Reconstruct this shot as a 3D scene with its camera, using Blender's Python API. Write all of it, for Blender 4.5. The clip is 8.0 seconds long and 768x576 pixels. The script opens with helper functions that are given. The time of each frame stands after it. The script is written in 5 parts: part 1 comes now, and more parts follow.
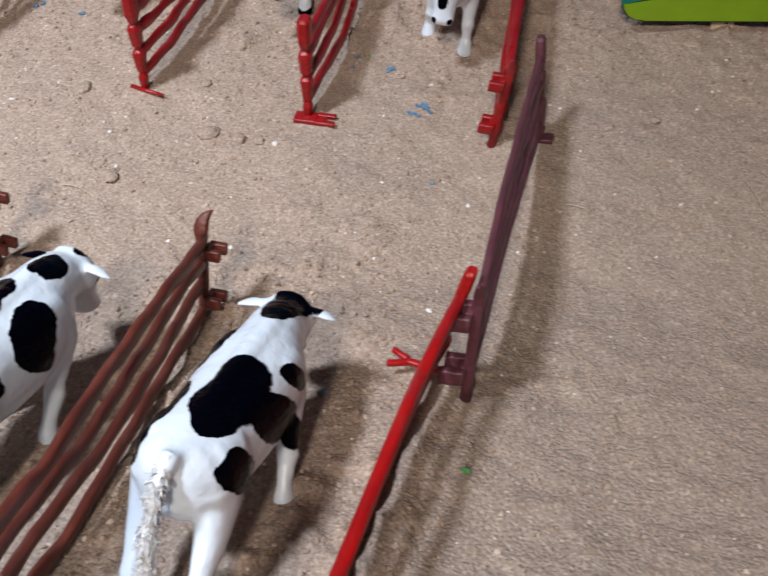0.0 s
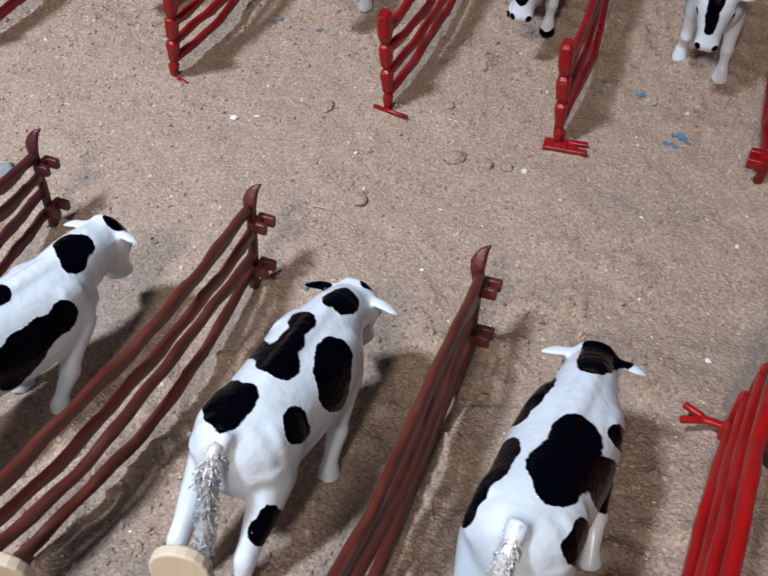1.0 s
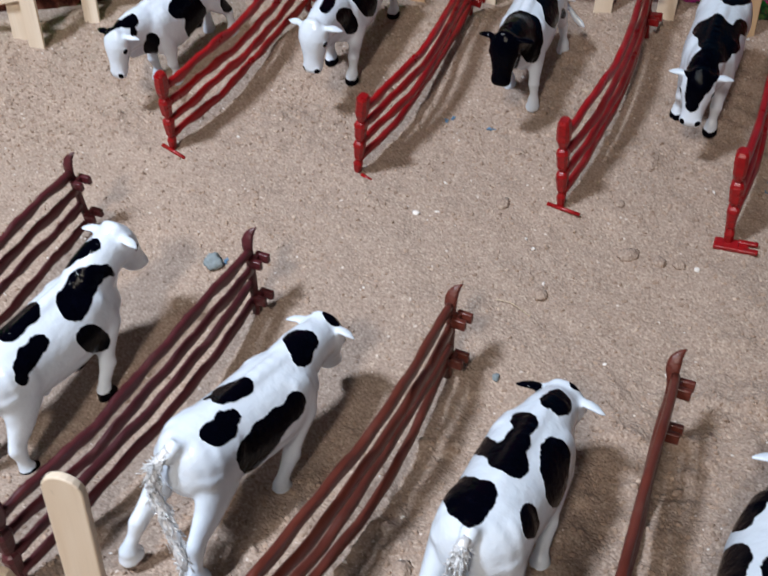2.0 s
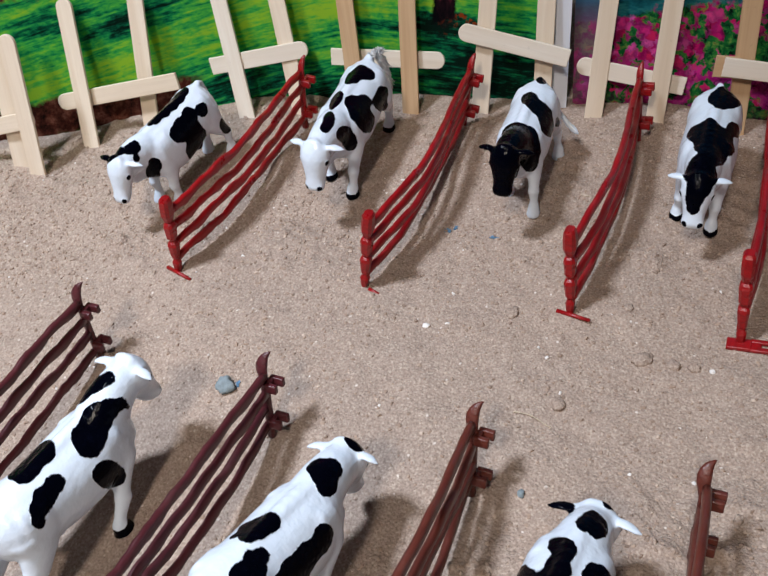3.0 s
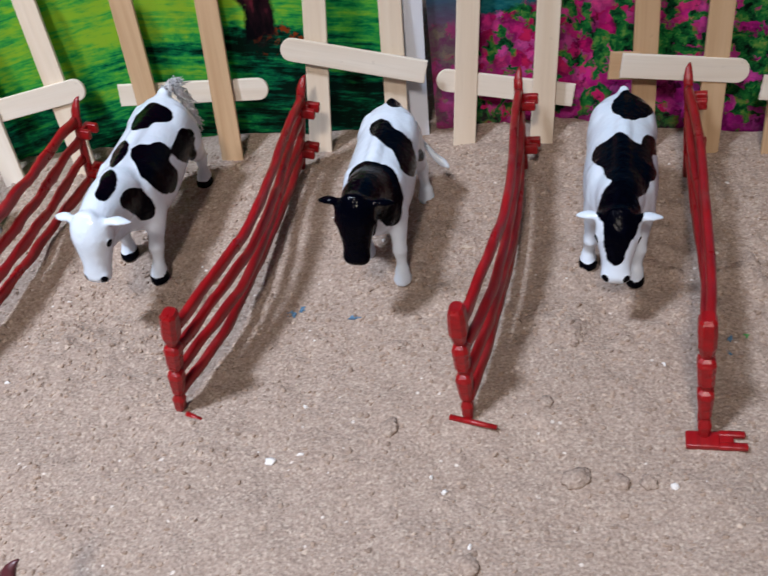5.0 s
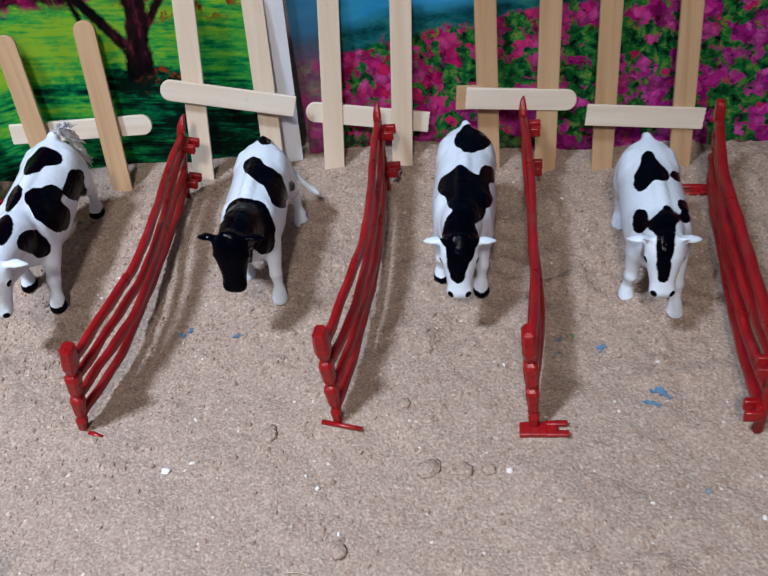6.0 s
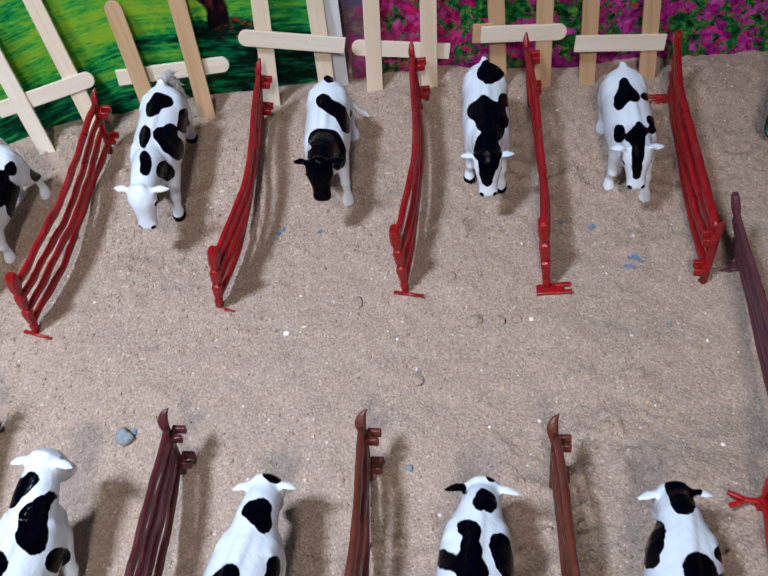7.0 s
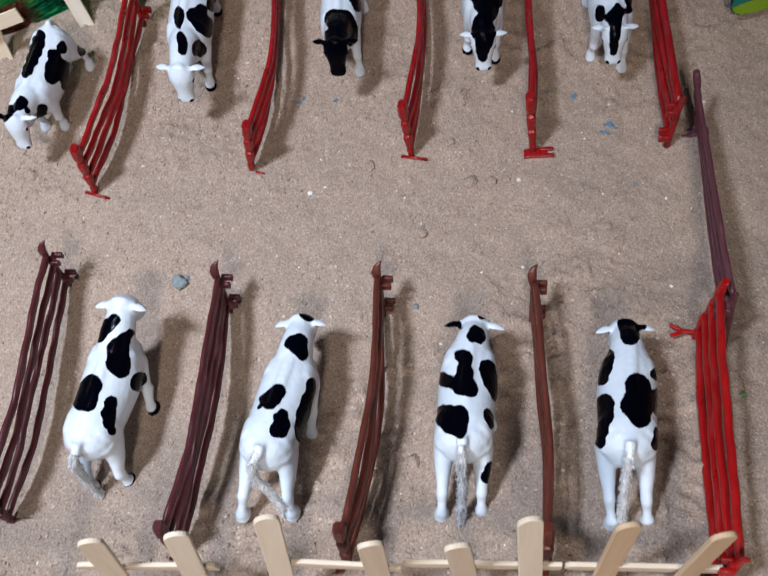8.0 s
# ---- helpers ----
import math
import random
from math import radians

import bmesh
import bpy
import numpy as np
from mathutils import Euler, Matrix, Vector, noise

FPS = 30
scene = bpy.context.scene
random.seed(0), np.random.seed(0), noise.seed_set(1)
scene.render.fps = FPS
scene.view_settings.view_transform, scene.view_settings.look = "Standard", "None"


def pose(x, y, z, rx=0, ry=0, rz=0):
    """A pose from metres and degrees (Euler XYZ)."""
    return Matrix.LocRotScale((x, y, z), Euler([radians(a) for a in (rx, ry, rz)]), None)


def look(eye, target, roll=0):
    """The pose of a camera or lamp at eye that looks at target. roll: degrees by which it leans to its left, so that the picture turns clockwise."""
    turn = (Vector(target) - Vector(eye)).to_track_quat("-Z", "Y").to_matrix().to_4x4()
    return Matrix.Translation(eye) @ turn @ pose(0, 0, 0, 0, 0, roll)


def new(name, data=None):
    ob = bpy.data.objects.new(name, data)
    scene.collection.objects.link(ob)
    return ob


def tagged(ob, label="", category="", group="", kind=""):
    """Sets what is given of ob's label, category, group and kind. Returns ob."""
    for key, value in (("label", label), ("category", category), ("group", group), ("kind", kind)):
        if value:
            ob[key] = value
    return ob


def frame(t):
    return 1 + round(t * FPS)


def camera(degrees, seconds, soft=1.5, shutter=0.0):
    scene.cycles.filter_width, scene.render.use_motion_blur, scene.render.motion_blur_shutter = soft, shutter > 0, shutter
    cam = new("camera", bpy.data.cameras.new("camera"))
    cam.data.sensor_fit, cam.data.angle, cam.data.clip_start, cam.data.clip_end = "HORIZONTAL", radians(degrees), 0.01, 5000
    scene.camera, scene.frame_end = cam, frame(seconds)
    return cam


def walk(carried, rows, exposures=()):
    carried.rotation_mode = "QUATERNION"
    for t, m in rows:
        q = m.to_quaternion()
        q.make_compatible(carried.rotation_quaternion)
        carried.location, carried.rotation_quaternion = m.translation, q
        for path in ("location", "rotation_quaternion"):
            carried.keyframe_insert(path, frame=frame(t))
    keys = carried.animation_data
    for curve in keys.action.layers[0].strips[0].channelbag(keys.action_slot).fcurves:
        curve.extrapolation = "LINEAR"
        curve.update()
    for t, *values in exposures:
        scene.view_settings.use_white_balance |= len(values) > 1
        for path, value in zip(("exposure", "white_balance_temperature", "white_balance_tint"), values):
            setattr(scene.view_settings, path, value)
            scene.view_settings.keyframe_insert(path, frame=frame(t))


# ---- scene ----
cam = camera(44.7, 8.0, 1.5, 0.2)
PATH = [
    (0, (0.054, 0.047, 0.266), (0.031, 1.275, -1.312), 2.0),
    (0.5, (0.022, 0.055, 0.259), (-0.158, 1.26, -1.327), -1.7),
    (1, (0.0, 0.059, 0.263), (-0.261, 1.267, -1.309), -3.8),
    (1.5, (-0.017, 0.053, 0.273), (-0.366, 1.27, -1.276), -5.7),
    (2, (-0.037, 0.047, 0.295), (-0.481, 1.306, -1.193), -8.1),
    (2.2, (-0.041, 0.045, 0.304), (-0.509, 1.34, -1.146), -8.5),
    (3.3, (-0.055, 0.067, 0.302), (-0.453, 1.491, -1.046), -10.0),
    (3.5, (-0.06, 0.08, 0.297), (-0.423, 1.515, -1.048), -10.2),
    (4, (-0.064, 0.116, 0.271), (-0.333, 1.574, -1.071), -9.6),
    (4.5, (-0.068, 0.143, 0.246), (-0.288, 1.611, -1.095), -9.0),
    (5, (-0.054, 0.162, 0.236), (-0.237, 1.636, -1.105), -8.8),
    (5.2, (-0.042, 0.164, 0.236), (-0.195, 1.64, -1.105), -8.4),
    (6.3, (-0.033, 0.117, 0.315), (-0.007, 1.509, -1.121), -7.5),
    (6.5, (-0.041, 0.098, 0.343), (-0.009, 1.458, -1.123), -8.3),
    (7, (-0.072, 0.069, 0.39), (-0.056, 1.268, -1.211), -9.2),
    (7.5, (-0.068, 0.063, 0.453), (-0.081, 1.064, -1.278), -10.6),
    (8, (-0.074, 0.043, 0.475), (-0.123, 0.912, -1.325), -13.1),
]
EXPOSURES = [(0.0, 0.20, 6120, 11), (0.5, 0.01, 6070, 11), (1.0, -0.09, 6050, 11), (2.0, -0.14, 6040, 11), (3.5, 0.00, 6020, 12), (4.5, 0.04, 5930, 13), (6.5, 0.06, 5650, 10), (8.0, -0.18, 5910, 11)]
walk(cam, [(t, look(eye, target, roll)) for t, eye, target, roll in PATH], EXPOSURES)

# ---- light: one lamp over the display, an added fill behind, unseen walls all round ----
world = bpy.data.worlds.new("room_air")
scene.world = world
world.use_nodes = True
world.node_tree.nodes["Background"].inputs[0].default_value = (0.9, 0.95, 1.0, 1)
world.node_tree.nodes["Background"].inputs[1].default_value = 0.014


def lamp(name, kind, place, power, colour, size, target):
    data = bpy.data.lights.new(name, kind)
    data.energy, data.color = power, colour
    if kind == "AREA":
        data.shape, data.size = "DISK", size
    else:
        data.shadow_soft_size = size
    ob = new(name, data)
    ob.matrix_world = look(place, target)
    return ob


spot = lamp("lamp_light", "SPOT", (-0.69, 0.07, 1.5), 129.0, (0.895, 0.94, 1.0), 0.11, (-0.36, 0.145, 0))
spot.data.spot_size, spot.data.spot_blend = math.radians(49), 1.0
# added fill with no lamp in view, stands in for the room's bounce
lamp("room_light", "AREA", (-0.22, -0.95, 1.6), 19.5, (1.0, 0.855, 0.70), 0.24, (0, 0.3, 0))

# ---- materials ----


class Graph:
    """A small node writer."""

    def __init__(self, name):
        self.mat = bpy.data.materials.new(name)
        self.mat.use_nodes = True
        self.tree = self.mat.node_tree
        self.bsdf = self.tree.nodes["Principled BSDF"]

    def add(self, kind, **values):
        node = self.tree.nodes.new(kind)
        for key, value in values.items():
            if key == "operation":
                node.operation = value
            elif key == "data_type":
                node.data_type = value
            elif key == "blend_type":
                node.blend_type = value
        return node

    def put(self, socket, value):
        if isinstance(value, bpy.types.NodeSocket):
            self.tree.links.new(value, socket)
        elif value is not None:
            socket.default_value = value

    def math(self, op, a, b=None, c=None):
        node = self.add("ShaderNodeMath", operation=op)
        for socket, value in zip(node.inputs, (a, b, c)):
            self.put(socket, value)
        return node.outputs[0]

    def vec(self, op, a, b=None):
        node = self.add("ShaderNodeVectorMath", operation=op)
        self.put(node.inputs[0], a)
        self.put(node.inputs[1], b)
        return node.outputs["Value"] if op in ("LENGTH", "DISTANCE", "DOT_PRODUCT") else node.outputs[0]

    def coords(self):
        return self.add("ShaderNodeTexCoord").outputs["Object"]

    def noise(self, at, scale, detail=3.0, rough=0.55, distortion=0.0, colour=False):
        node = self.add("ShaderNodeTexNoise")
        self.put(node.inputs["Vector"], at)
        node.inputs["Scale"].default_value = scale
        node.inputs["Detail"].default_value = detail
        node.inputs["Roughness"].default_value = rough
        node.inputs["Distortion"].default_value = distortion
        return node.outputs[1 if colour else 0]

    def cells(self, at, scale, feature="F1", out="Distance"):
        node = self.add("ShaderNodeTexVoronoi")
        node.feature = feature
        self.put(node.inputs["Vector"], at)
        node.inputs["Scale"].default_value = scale
        return node.outputs[out]

    def ramp(self, value, *stops):
        node = self.add("ShaderNodeValToRGB")
        self.put(node.inputs[0], value)
        band = node.color_ramp
        while len(band.elements) < len(stops):
            band.elements.new(0.5)
        for e, (p, c) in zip(band.elements, stops):
            e.position = p
            e.color = (*c, 1) if len(c) == 3 else c
        return node.outputs[0]

    def step(self, value, low, high):
        node = self.add("ShaderNodeMapRange")
        self.put(node.inputs[0], value)
        node.inputs[1].default_value, node.inputs[2].default_value = low, high
        return node.outputs[0]

    def mix(self, fac, a, b, blend="MIX"):
        node = self.add("ShaderNodeMix", data_type="RGBA", blend_type=blend)
        self.put(node.inputs[0], fac)
        self.put(node.inputs[6], (*a, 1) if isinstance(a, tuple) else a)
        self.put(node.inputs[7], (*b, 1) if isinstance(b, tuple) else b)
        return node.outputs[2]

    def split(self, v):
        node = self.add("ShaderNodeSeparateXYZ")
        self.put(node.inputs[0], v)
        return node.outputs

    def stretch(self, v, x, y, z):
        return self.vec("MULTIPLY", v, (x, y, z))

    def bump(self, height, strength, distance):
        node = self.add("ShaderNodeBump")
        self.put(node.inputs["Height"], height)
        node.inputs["Strength"].default_value = strength
        node.inputs["Distance"].default_value = distance
        self.put(self.bsdf.inputs["Normal"], node.outputs[0])

    def out(self, colour=None, rough=None, spec=None, coat=None, metal=None):
        for key, value in (("Base Color", colour), ("Roughness", rough), ("Specular IOR Level", spec), ("Coat Weight", coat), ("Metallic", metal)):
            if value is not None:
                self.put(self.bsdf.inputs[key], (*value, 1) if isinstance(value, tuple) else value)
        return self.mat


def sand_material():
    g = Graph("sand")
    p = g.coords()
    big = g.noise(p, 9.0, 3.0)
    mid = g.noise(p, 70.0, 4.0, 0.65)
    grain = g.noise(p, 950.0, 2.0, 0.6)
    tone = g.ramp(mid, (0.3, (0.332, 0.245, 0.194)), (0.52, (0.394, 0.296, 0.237)), (0.72, (0.450, 0.345, 0.280)))
    tone = g.mix(g.step(big, 0.38, 0.66), tone, g.mix(g.step(g.noise(p, 260.0, 3.0, 0.7), 0.3, 0.7), (0.300, 0.227, 0.186), (0.372, 0.291, 0.242)))
    tone = g.mix(g.step(grain, 0.28, 0.74), g.mix(0.42, tone, (0.17, 0.122, 0.09)), g.mix(0.32, tone, (0.74, 0.62, 0.51)))
    specks = g.cells(p, 420.0, out="Color")
    near = g.math("LESS_THAN", g.cells(p, 420.0), g.math("MULTIPLY", g.noise(p, 700.0, 2.0), 0.5))
    tone = g.mix(g.math("MULTIPLY", g.math("GREATER_THAN", g.split(specks)[0], 0.982), near), tone, (0.70, 0.62, 0.55))
    tone = g.mix(g.math("MULTIPLY", g.math("MULTIPLY", g.math("GREATER_THAN", g.split(specks)[1], 0.97), near), 0.3), tone, (0.19, 0.145, 0.11))
    kernel = g.split(g.cells(p, 1250.0, out="Color"))
    tone = g.mix(g.step(kernel[0], 0.62, 0.95), tone, g.mix(0.26, tone, (0.15, 0.105, 0.08)))
    tone = g.mix(g.step(kernel[1], 0.72, 0.98), tone, g.mix(0.24, tone, (0.86, 0.74, 0.60)))
    height = g.math("ADD", g.math("MULTIPLY", g.cells(p, 900.0, "SMOOTH_F1"), -1.0), g.math("ADD", g.math("MULTIPLY", g.noise(p, 620.0, 3.0, 0.6), 1.1), g.math("MULTIPLY", kernel[2], 0.12)))
    height = g.math("ADD", height, g.math("MULTIPLY", g.noise(p, 240.0, 2.0, 0.6), 0.9))
    g.bump(height, 1.0, 0.00044)
    return g.out(tone, 0.93, 0.2)


def plastic(name, colour, dark, rough=0.34):
    g = Graph(name)
    p = g.coords()
    streak = g.noise(g.stretch(p, 1.0, 0.12, 1.6), 420.0, 4.0, 0.6)
    tone = g.mix(g.step(streak, 0.35, 0.72), colour, dark)
    dust = g.noise(p, 60.0, 4.0, 0.7)
    tone = g.mix(g.math("MULTIPLY", g.step(dust, 0.56, 0.78), 0.06), tone, (0.5, 0.4, 0.32))
    g.bump(streak, 0.5, 0.0007)
    g.bsdf.inputs["Subsurface Weight"].default_value = 0.0
    return g.out(tone, g.ramp(dust, (0.3, (rough,) * 3), (0.75, (rough + 0.22,) * 3)), 0.5)


def wood(name, pale, deep):
    g = Graph(name)
    p = g.coords()
    info = g.add("ShaderNodeObjectInfo").outputs["Random"]
    shift = g.add("ShaderNodeCombineXYZ")
    g.put(shift.inputs[0], info)
    g.put(shift.inputs[2], g.math("MULTIPLY", info, 7.0))
    q = g.vec("ADD", p, shift.outputs[0])
    fibre = g.noise(g.stretch(q, 1.0, 1.0, 0.035), 900.0, 4.0, 0.6)
    band = g.noise(g.stretch(q, 1.0, 1.0, 0.06), 130.0, 2.0, 0.5, 1.0)
    tone = g.mix(g.step(band, 0.3, 0.75), pale, deep)
    tone = g.mix(g.math("MULTIPLY", g.step(fibre, 0.5, 0.75), 0.16), tone, tuple(c * 0.62 for c in deep))
    tone = g.mix(g.math("MULTIPLY", g.math("GREATER_THAN", g.noise(q, 260.0, 2.0), 0.72), 0.15), tone, tuple(c * 0.5 for c in deep))
    g.bump(fibre, 0.25, 0.0003)
    return g.out(tone, 0.62, 0.3)


def hide(name, spots, feet=0.0, along=(0, 0, -1)):
    """Gloss white paint with brushed black patches: spots are balls in millimetres (x, y, z, r), run together and drawn out along one way through the body."""
    g = Graph(name)
    p = g.stretch(g.coords(), 1000.0, 1000.0, 1000.0)
    wob = g.vec("SUBTRACT", g.noise(p, 0.20, 2.0, 0.6, colour=True), (0.5, 0.5, 0.5))
    fine = g.vec("SUBTRACT", g.noise(p, 1.1, 2.0, 0.6, colour=True), (0.5, 0.5, 0.5))
    q = g.vec("ADD", p, g.vec("ADD", g.stretch(wob, 1.8, 1.8, 1.8), g.stretch(fine, 0.75, 0.75, 0.75)))
    way = Vector(along).normalized() * 0.72 ** 0.5
    squash = lambda a: g.vec("SUBTRACT", a, g.vec("MULTIPLY", (way.x, way.y, way.z), g.vec("DOT_PRODUCT", a, (way.x, way.y, way.z))))
    q2 = squash(q)
    far = 9.0
    for x, y, z, r in spots:
        c = Vector((x, y, z))
        c2 = c - way * c.dot(way)
        d = g.math("SUBTRACT", g.vec("DISTANCE", q2, tuple(c2)) if r > 1.7 else g.vec("DISTANCE", p, (x, y, z)), r)
        far = g.math("SMOOTH_MIN", far, d, 3.4) if r > 1.7 else g.math("MINIMUM", far, d)
    if feet:
        far = g.math("MINIMUM", far, g.math("SUBTRACT", g.split(q)[2], feet))
    black = g.step(far, 0.12, -0.12)
    brush = g.noise(p, 0.36, 2.0, 0.45)
    dab = g.noise(g.stretch(p, 1.0, 0.45, 1.0), 0.8, 2.0, 0.5)
    white = g.mix(g.step(g.noise(p, 0.12, 4.0, 0.6), 0.5, 0.8), (0.73, 0.82, 0.92), (0.66, 0.755, 0.87))
    # the blue in the black is a reflected sheen put into the colour
    coal = g.mix(g.step(brush, 0.55, 0.8), (0.0007, 0.0009, 0.0030), (0.0014, 0.0018, 0.0055))
    relief = g.math("ADD", g.math("MULTIPLY", black, 0.5), g.math("MULTIPLY", g.math("ADD", brush, g.math("MULTIPLY", dab, 0.30)), g.math("MULTIPLY_ADD", black, -0.30, 0.50)))
    strokes = g.noise(g.stretch(p, 0.28, 1.0, 0.6), 1.0, 2.0, 0.6)
    ripple = g.math("MULTIPLY", g.math("MULTIPLY_ADD", black, 0.85, 0.15), g.math("ADD", g.math("MULTIPLY", g.noise(p, 0.62, 2.0, 0.5), 0.60), g.math("MULTIPLY", strokes, 0.10)))
    g.bump(g.math("ADD", relief, ripple), 0.55, 0.0010)
    return g.out(g.mix(black, white, coal), g.mix(black, (0.24, 0.24, 0.24), (0.085, 0.085, 0.085)), g.mix(black, (0.5, 0.5, 0.5), (0.05, 0.05, 0.05)))


def plain(name, colour, rough=0.6, vary=0.15, scale=60.0, spec=0.4, metal=None):
    g = Graph(name)
    n = g.noise(g.coords(), scale, 4.0, 0.65)
    g.bump(n, 0.25, 0.001)
    return g.out(g.mix(g.step(n, 0.3, 0.75), tuple(c * (1 - vary) for c in colour), tuple(min(1, c * (1 + vary)) for c in colour)), rough, spec, None, metal)


SAND = sand_material()
RED = plastic("red_plastic", (0.32, 0.005, 0.007), (0.18, 0.003, 0.005), 0.24)
BRIGHT_RED = plastic("bright_red_plastic", (0.42, 0.006, 0.006), (0.26, 0.004, 0.005), 0.24)
PLUM = plastic("plum_plastic", (0.092, 0.018, 0.022), (0.055, 0.010, 0.014), 0.28)
MAUVE = plastic("mauve_plastic", (0.125, 0.038, 0.052), (0.085, 0.024, 0.034))
BROWN = plastic("brown_plastic", (0.132, 0.031, 0.020), (0.080, 0.017, 0.011), 0.28)
PALE_WOOD = wood("pale_stick_wood", (0.80, 0.70, 0.565), (0.70, 0.575, 0.43))
TAN_WOOD = wood("tan_stick_wood", (0.60, 0.42, 0.25), (0.47, 0.30, 0.16))
HONEY_WOOD = wood("honey_stick_wood", (0.70, 0.53, 0.36), (0.58, 0.41, 0.25))
WHITE_WOOD = wood("white_stick_wood", (0.82, 0.76, 0.66), (0.74, 0.65, 0.53))
TINSEL = plain("silver_tinsel", (0.78, 0.85, 0.92), 0.28, 0.28, 900.0, 0.6, 0.20)
# walls out of view, coloured dark to keep reflections on the black patches low
WALL = plain("unseen_wall", (0.17, 0.19, 0.23), 0.85, 0.04, 5.0)


def part(name, bm, material, parent=None, label=""):
    mesh = bpy.data.meshes.new(name)
    bmesh.ops.recalc_face_normals(bm, faces=bm.faces)
    bm.to_mesh(mesh)
    bm.free()
    mesh.materials.append(material)
    ob = new(name, mesh)
    ob.parent = parent
    if label:
        ob["label"] = label
    return ob


def smooth(ob):
    for poly in ob.data.polygons:
        poly.use_smooth = True
    return ob


def empty(name, m, label, category, group=""):
    ob = new(name)
    ob.matrix_world = m
    return tagged(ob, label, category, group)


def loft(bm, rings, cap=True):
    """Skin closed loops of equal count."""
    loops = [[bm.verts.new(v) for v in ring] for ring in rings]
    n = len(loops[0])
    for a, b in zip(loops, loops[1:]):
        for i in range(n):
            bm.faces.new((a[i], a[(i + 1) % n], b[(i + 1) % n], b[i]))
    if cap:
        bm.faces.new(loops[0][::-1])
        bm.faces.new(loops[-1])
    return loops


def box(bm, x0, x1, y0, y1, z0, z1, bevel=0.0):
    made = bmesh.ops.create_cube(bm, size=1.0, matrix=Matrix.Translation(((x0 + x1) / 2, (y0 + y1) / 2, (z0 + z1) / 2)) @ Matrix.Diagonal((x1 - x0, y1 - y0, z1 - z0, 1)))
    if bevel:
        edges = {e for v in made["verts"] for e in v.link_edges}
        bmesh.ops.bevel(bm, geom=list(edges), offset=bevel, segments=2, profile=0.6, affect="EDGES")


# ---- the unseen room shell and the sand ----
for name, at, size in (("wall_north", (0, 1.65, 1.2), (3.3, 0.1, 2.6)), ("wall_south", (0, -1.65, 1.2), (3.3, 0.1, 2.6)),
                       ("wall_east", (1.7, 0, 1.2), (0.1, 3.2, 2.6)), ("wall_west", (-1.7, 0, 1.2), (0.1, 3.2, 2.6))):
    bm = bmesh.new()
    box(bm, *(v for c, s in zip(at, size) for v in (c - s / 2, c + s / 2)))
    tagged(part(name, bm, WALL), "plain dark room wall added out of view", "wall", kind="structure")
bm = bmesh.new()
box(bm, -1.8, 1.8, -1.8, 1.8, 2.5, 2.6)
tagged(part("ceiling", bm, WALL), "plain dark ceiling added out of view", "ceiling", kind="structure")


def wave(x, y, cell, seed):
    """Smooth value noise on numpy grids, -1 to 1."""
    rng = np.random.default_rng(seed)
    table = rng.uniform(-1, 1, (257, 257))
    u, v = x / cell + 1000.37, y / cell + 1000.71
    i, j = np.floor(u).astype(int), np.floor(v).astype(int)
    a, b = u - i, v - j
    a, b = a * a * (3 - 2 * a), b * b * (3 - 2 * b)
    t = lambda m, n: table[m % 257, n % 257]
    return (t(i, j) * (1 - a) + t(i + 1, j) * a) * (1 - b) + (t(i, j + 1) * (1 - a) + t(i + 1, j + 1) * a) * b


def board_line(x):
    """Foot of the picture boards: y at x."""
    return np.interp(x, (-1.7, -0.60, -0.36, -0.33, -0.25, -0.20, -0.159, -0.072, -0.007, 0.066, 0.147, 0.3, 1.7), (0.10, 0.395, 0.482, 0.494, 0.519, 0.5235, 0.525, 0.525, 0.5165, 0.4985, 0.4880, 0.463, 0.22))


def ramp_edge(x):
    return 0.215 + 0.070 * np.clip((x + 0.13) / 0.15, -0.8, 1.2)


def pen_share(x, y):
    """1 in the trodden pens, 0.25 on the smoother aisle."""
    return np.clip(np.maximum((y - board_line(x) + 0.17) / 0.05, np.minimum((ramp_edge(x) + 0.02 - y) / 0.04, (0.085 - x) / 0.04)), 0.25, 1.0)


def sand_height(x, y):
    x, y = np.asarray(x, float), np.asarray(y, float)
    h = 0.0022 * wave(x, y, 0.075, 1) + 0.0012 * wave(x, y, 0.028, 2) + 0.0006 * wave(x, y, 0.011, 3) + 0.00034 * wave(x, y, 0.0058, 4) + 0.00024 * wave(x, y, 0.0031, 5)
    back = np.clip((y - (board_line(x) - 0.115)) / 0.06, 0, 1)
    edge = ramp_edge(x)
    up = np.clip(edge - (y + 0.2 * (x + 0.1)), -0.1, 0.17)
    h = h + 0.31 * 0.008 * np.log1p(np.exp(up / 0.008))
    rough = pen_share(x, y)
    clods = np.clip(wave(x, y, 0.0078, 11), 0, 1) ** 2 * 0.0024 + np.clip(wave(x, y, 0.0046, 12), 0, 1) ** 2 * 0.0022 + 0.0016 * wave(x, y, 0.017, 13)
    h = h + 1.05 * rough * clods * np.clip(0.7 + 0.9 * wave(x, y, 0.045, 14), 0.1, 1.5)
    bank = np.interp(x, (-0.20, -0.12, -0.05, 0.09, 0.14), (0.005, 0.004, 0.0008, 0.0005, 0.002))
    return h + bank * back * back * (3 - 2 * back) + 0.0016 * back * wave(x, y, 0.03, 7)


def spread(lo, a, b, hi, fine, coarse):
    return np.concatenate([np.linspace(lo, a, coarse, endpoint=False), np.arange(a, b, fine), np.linspace(b, hi, coarse)])


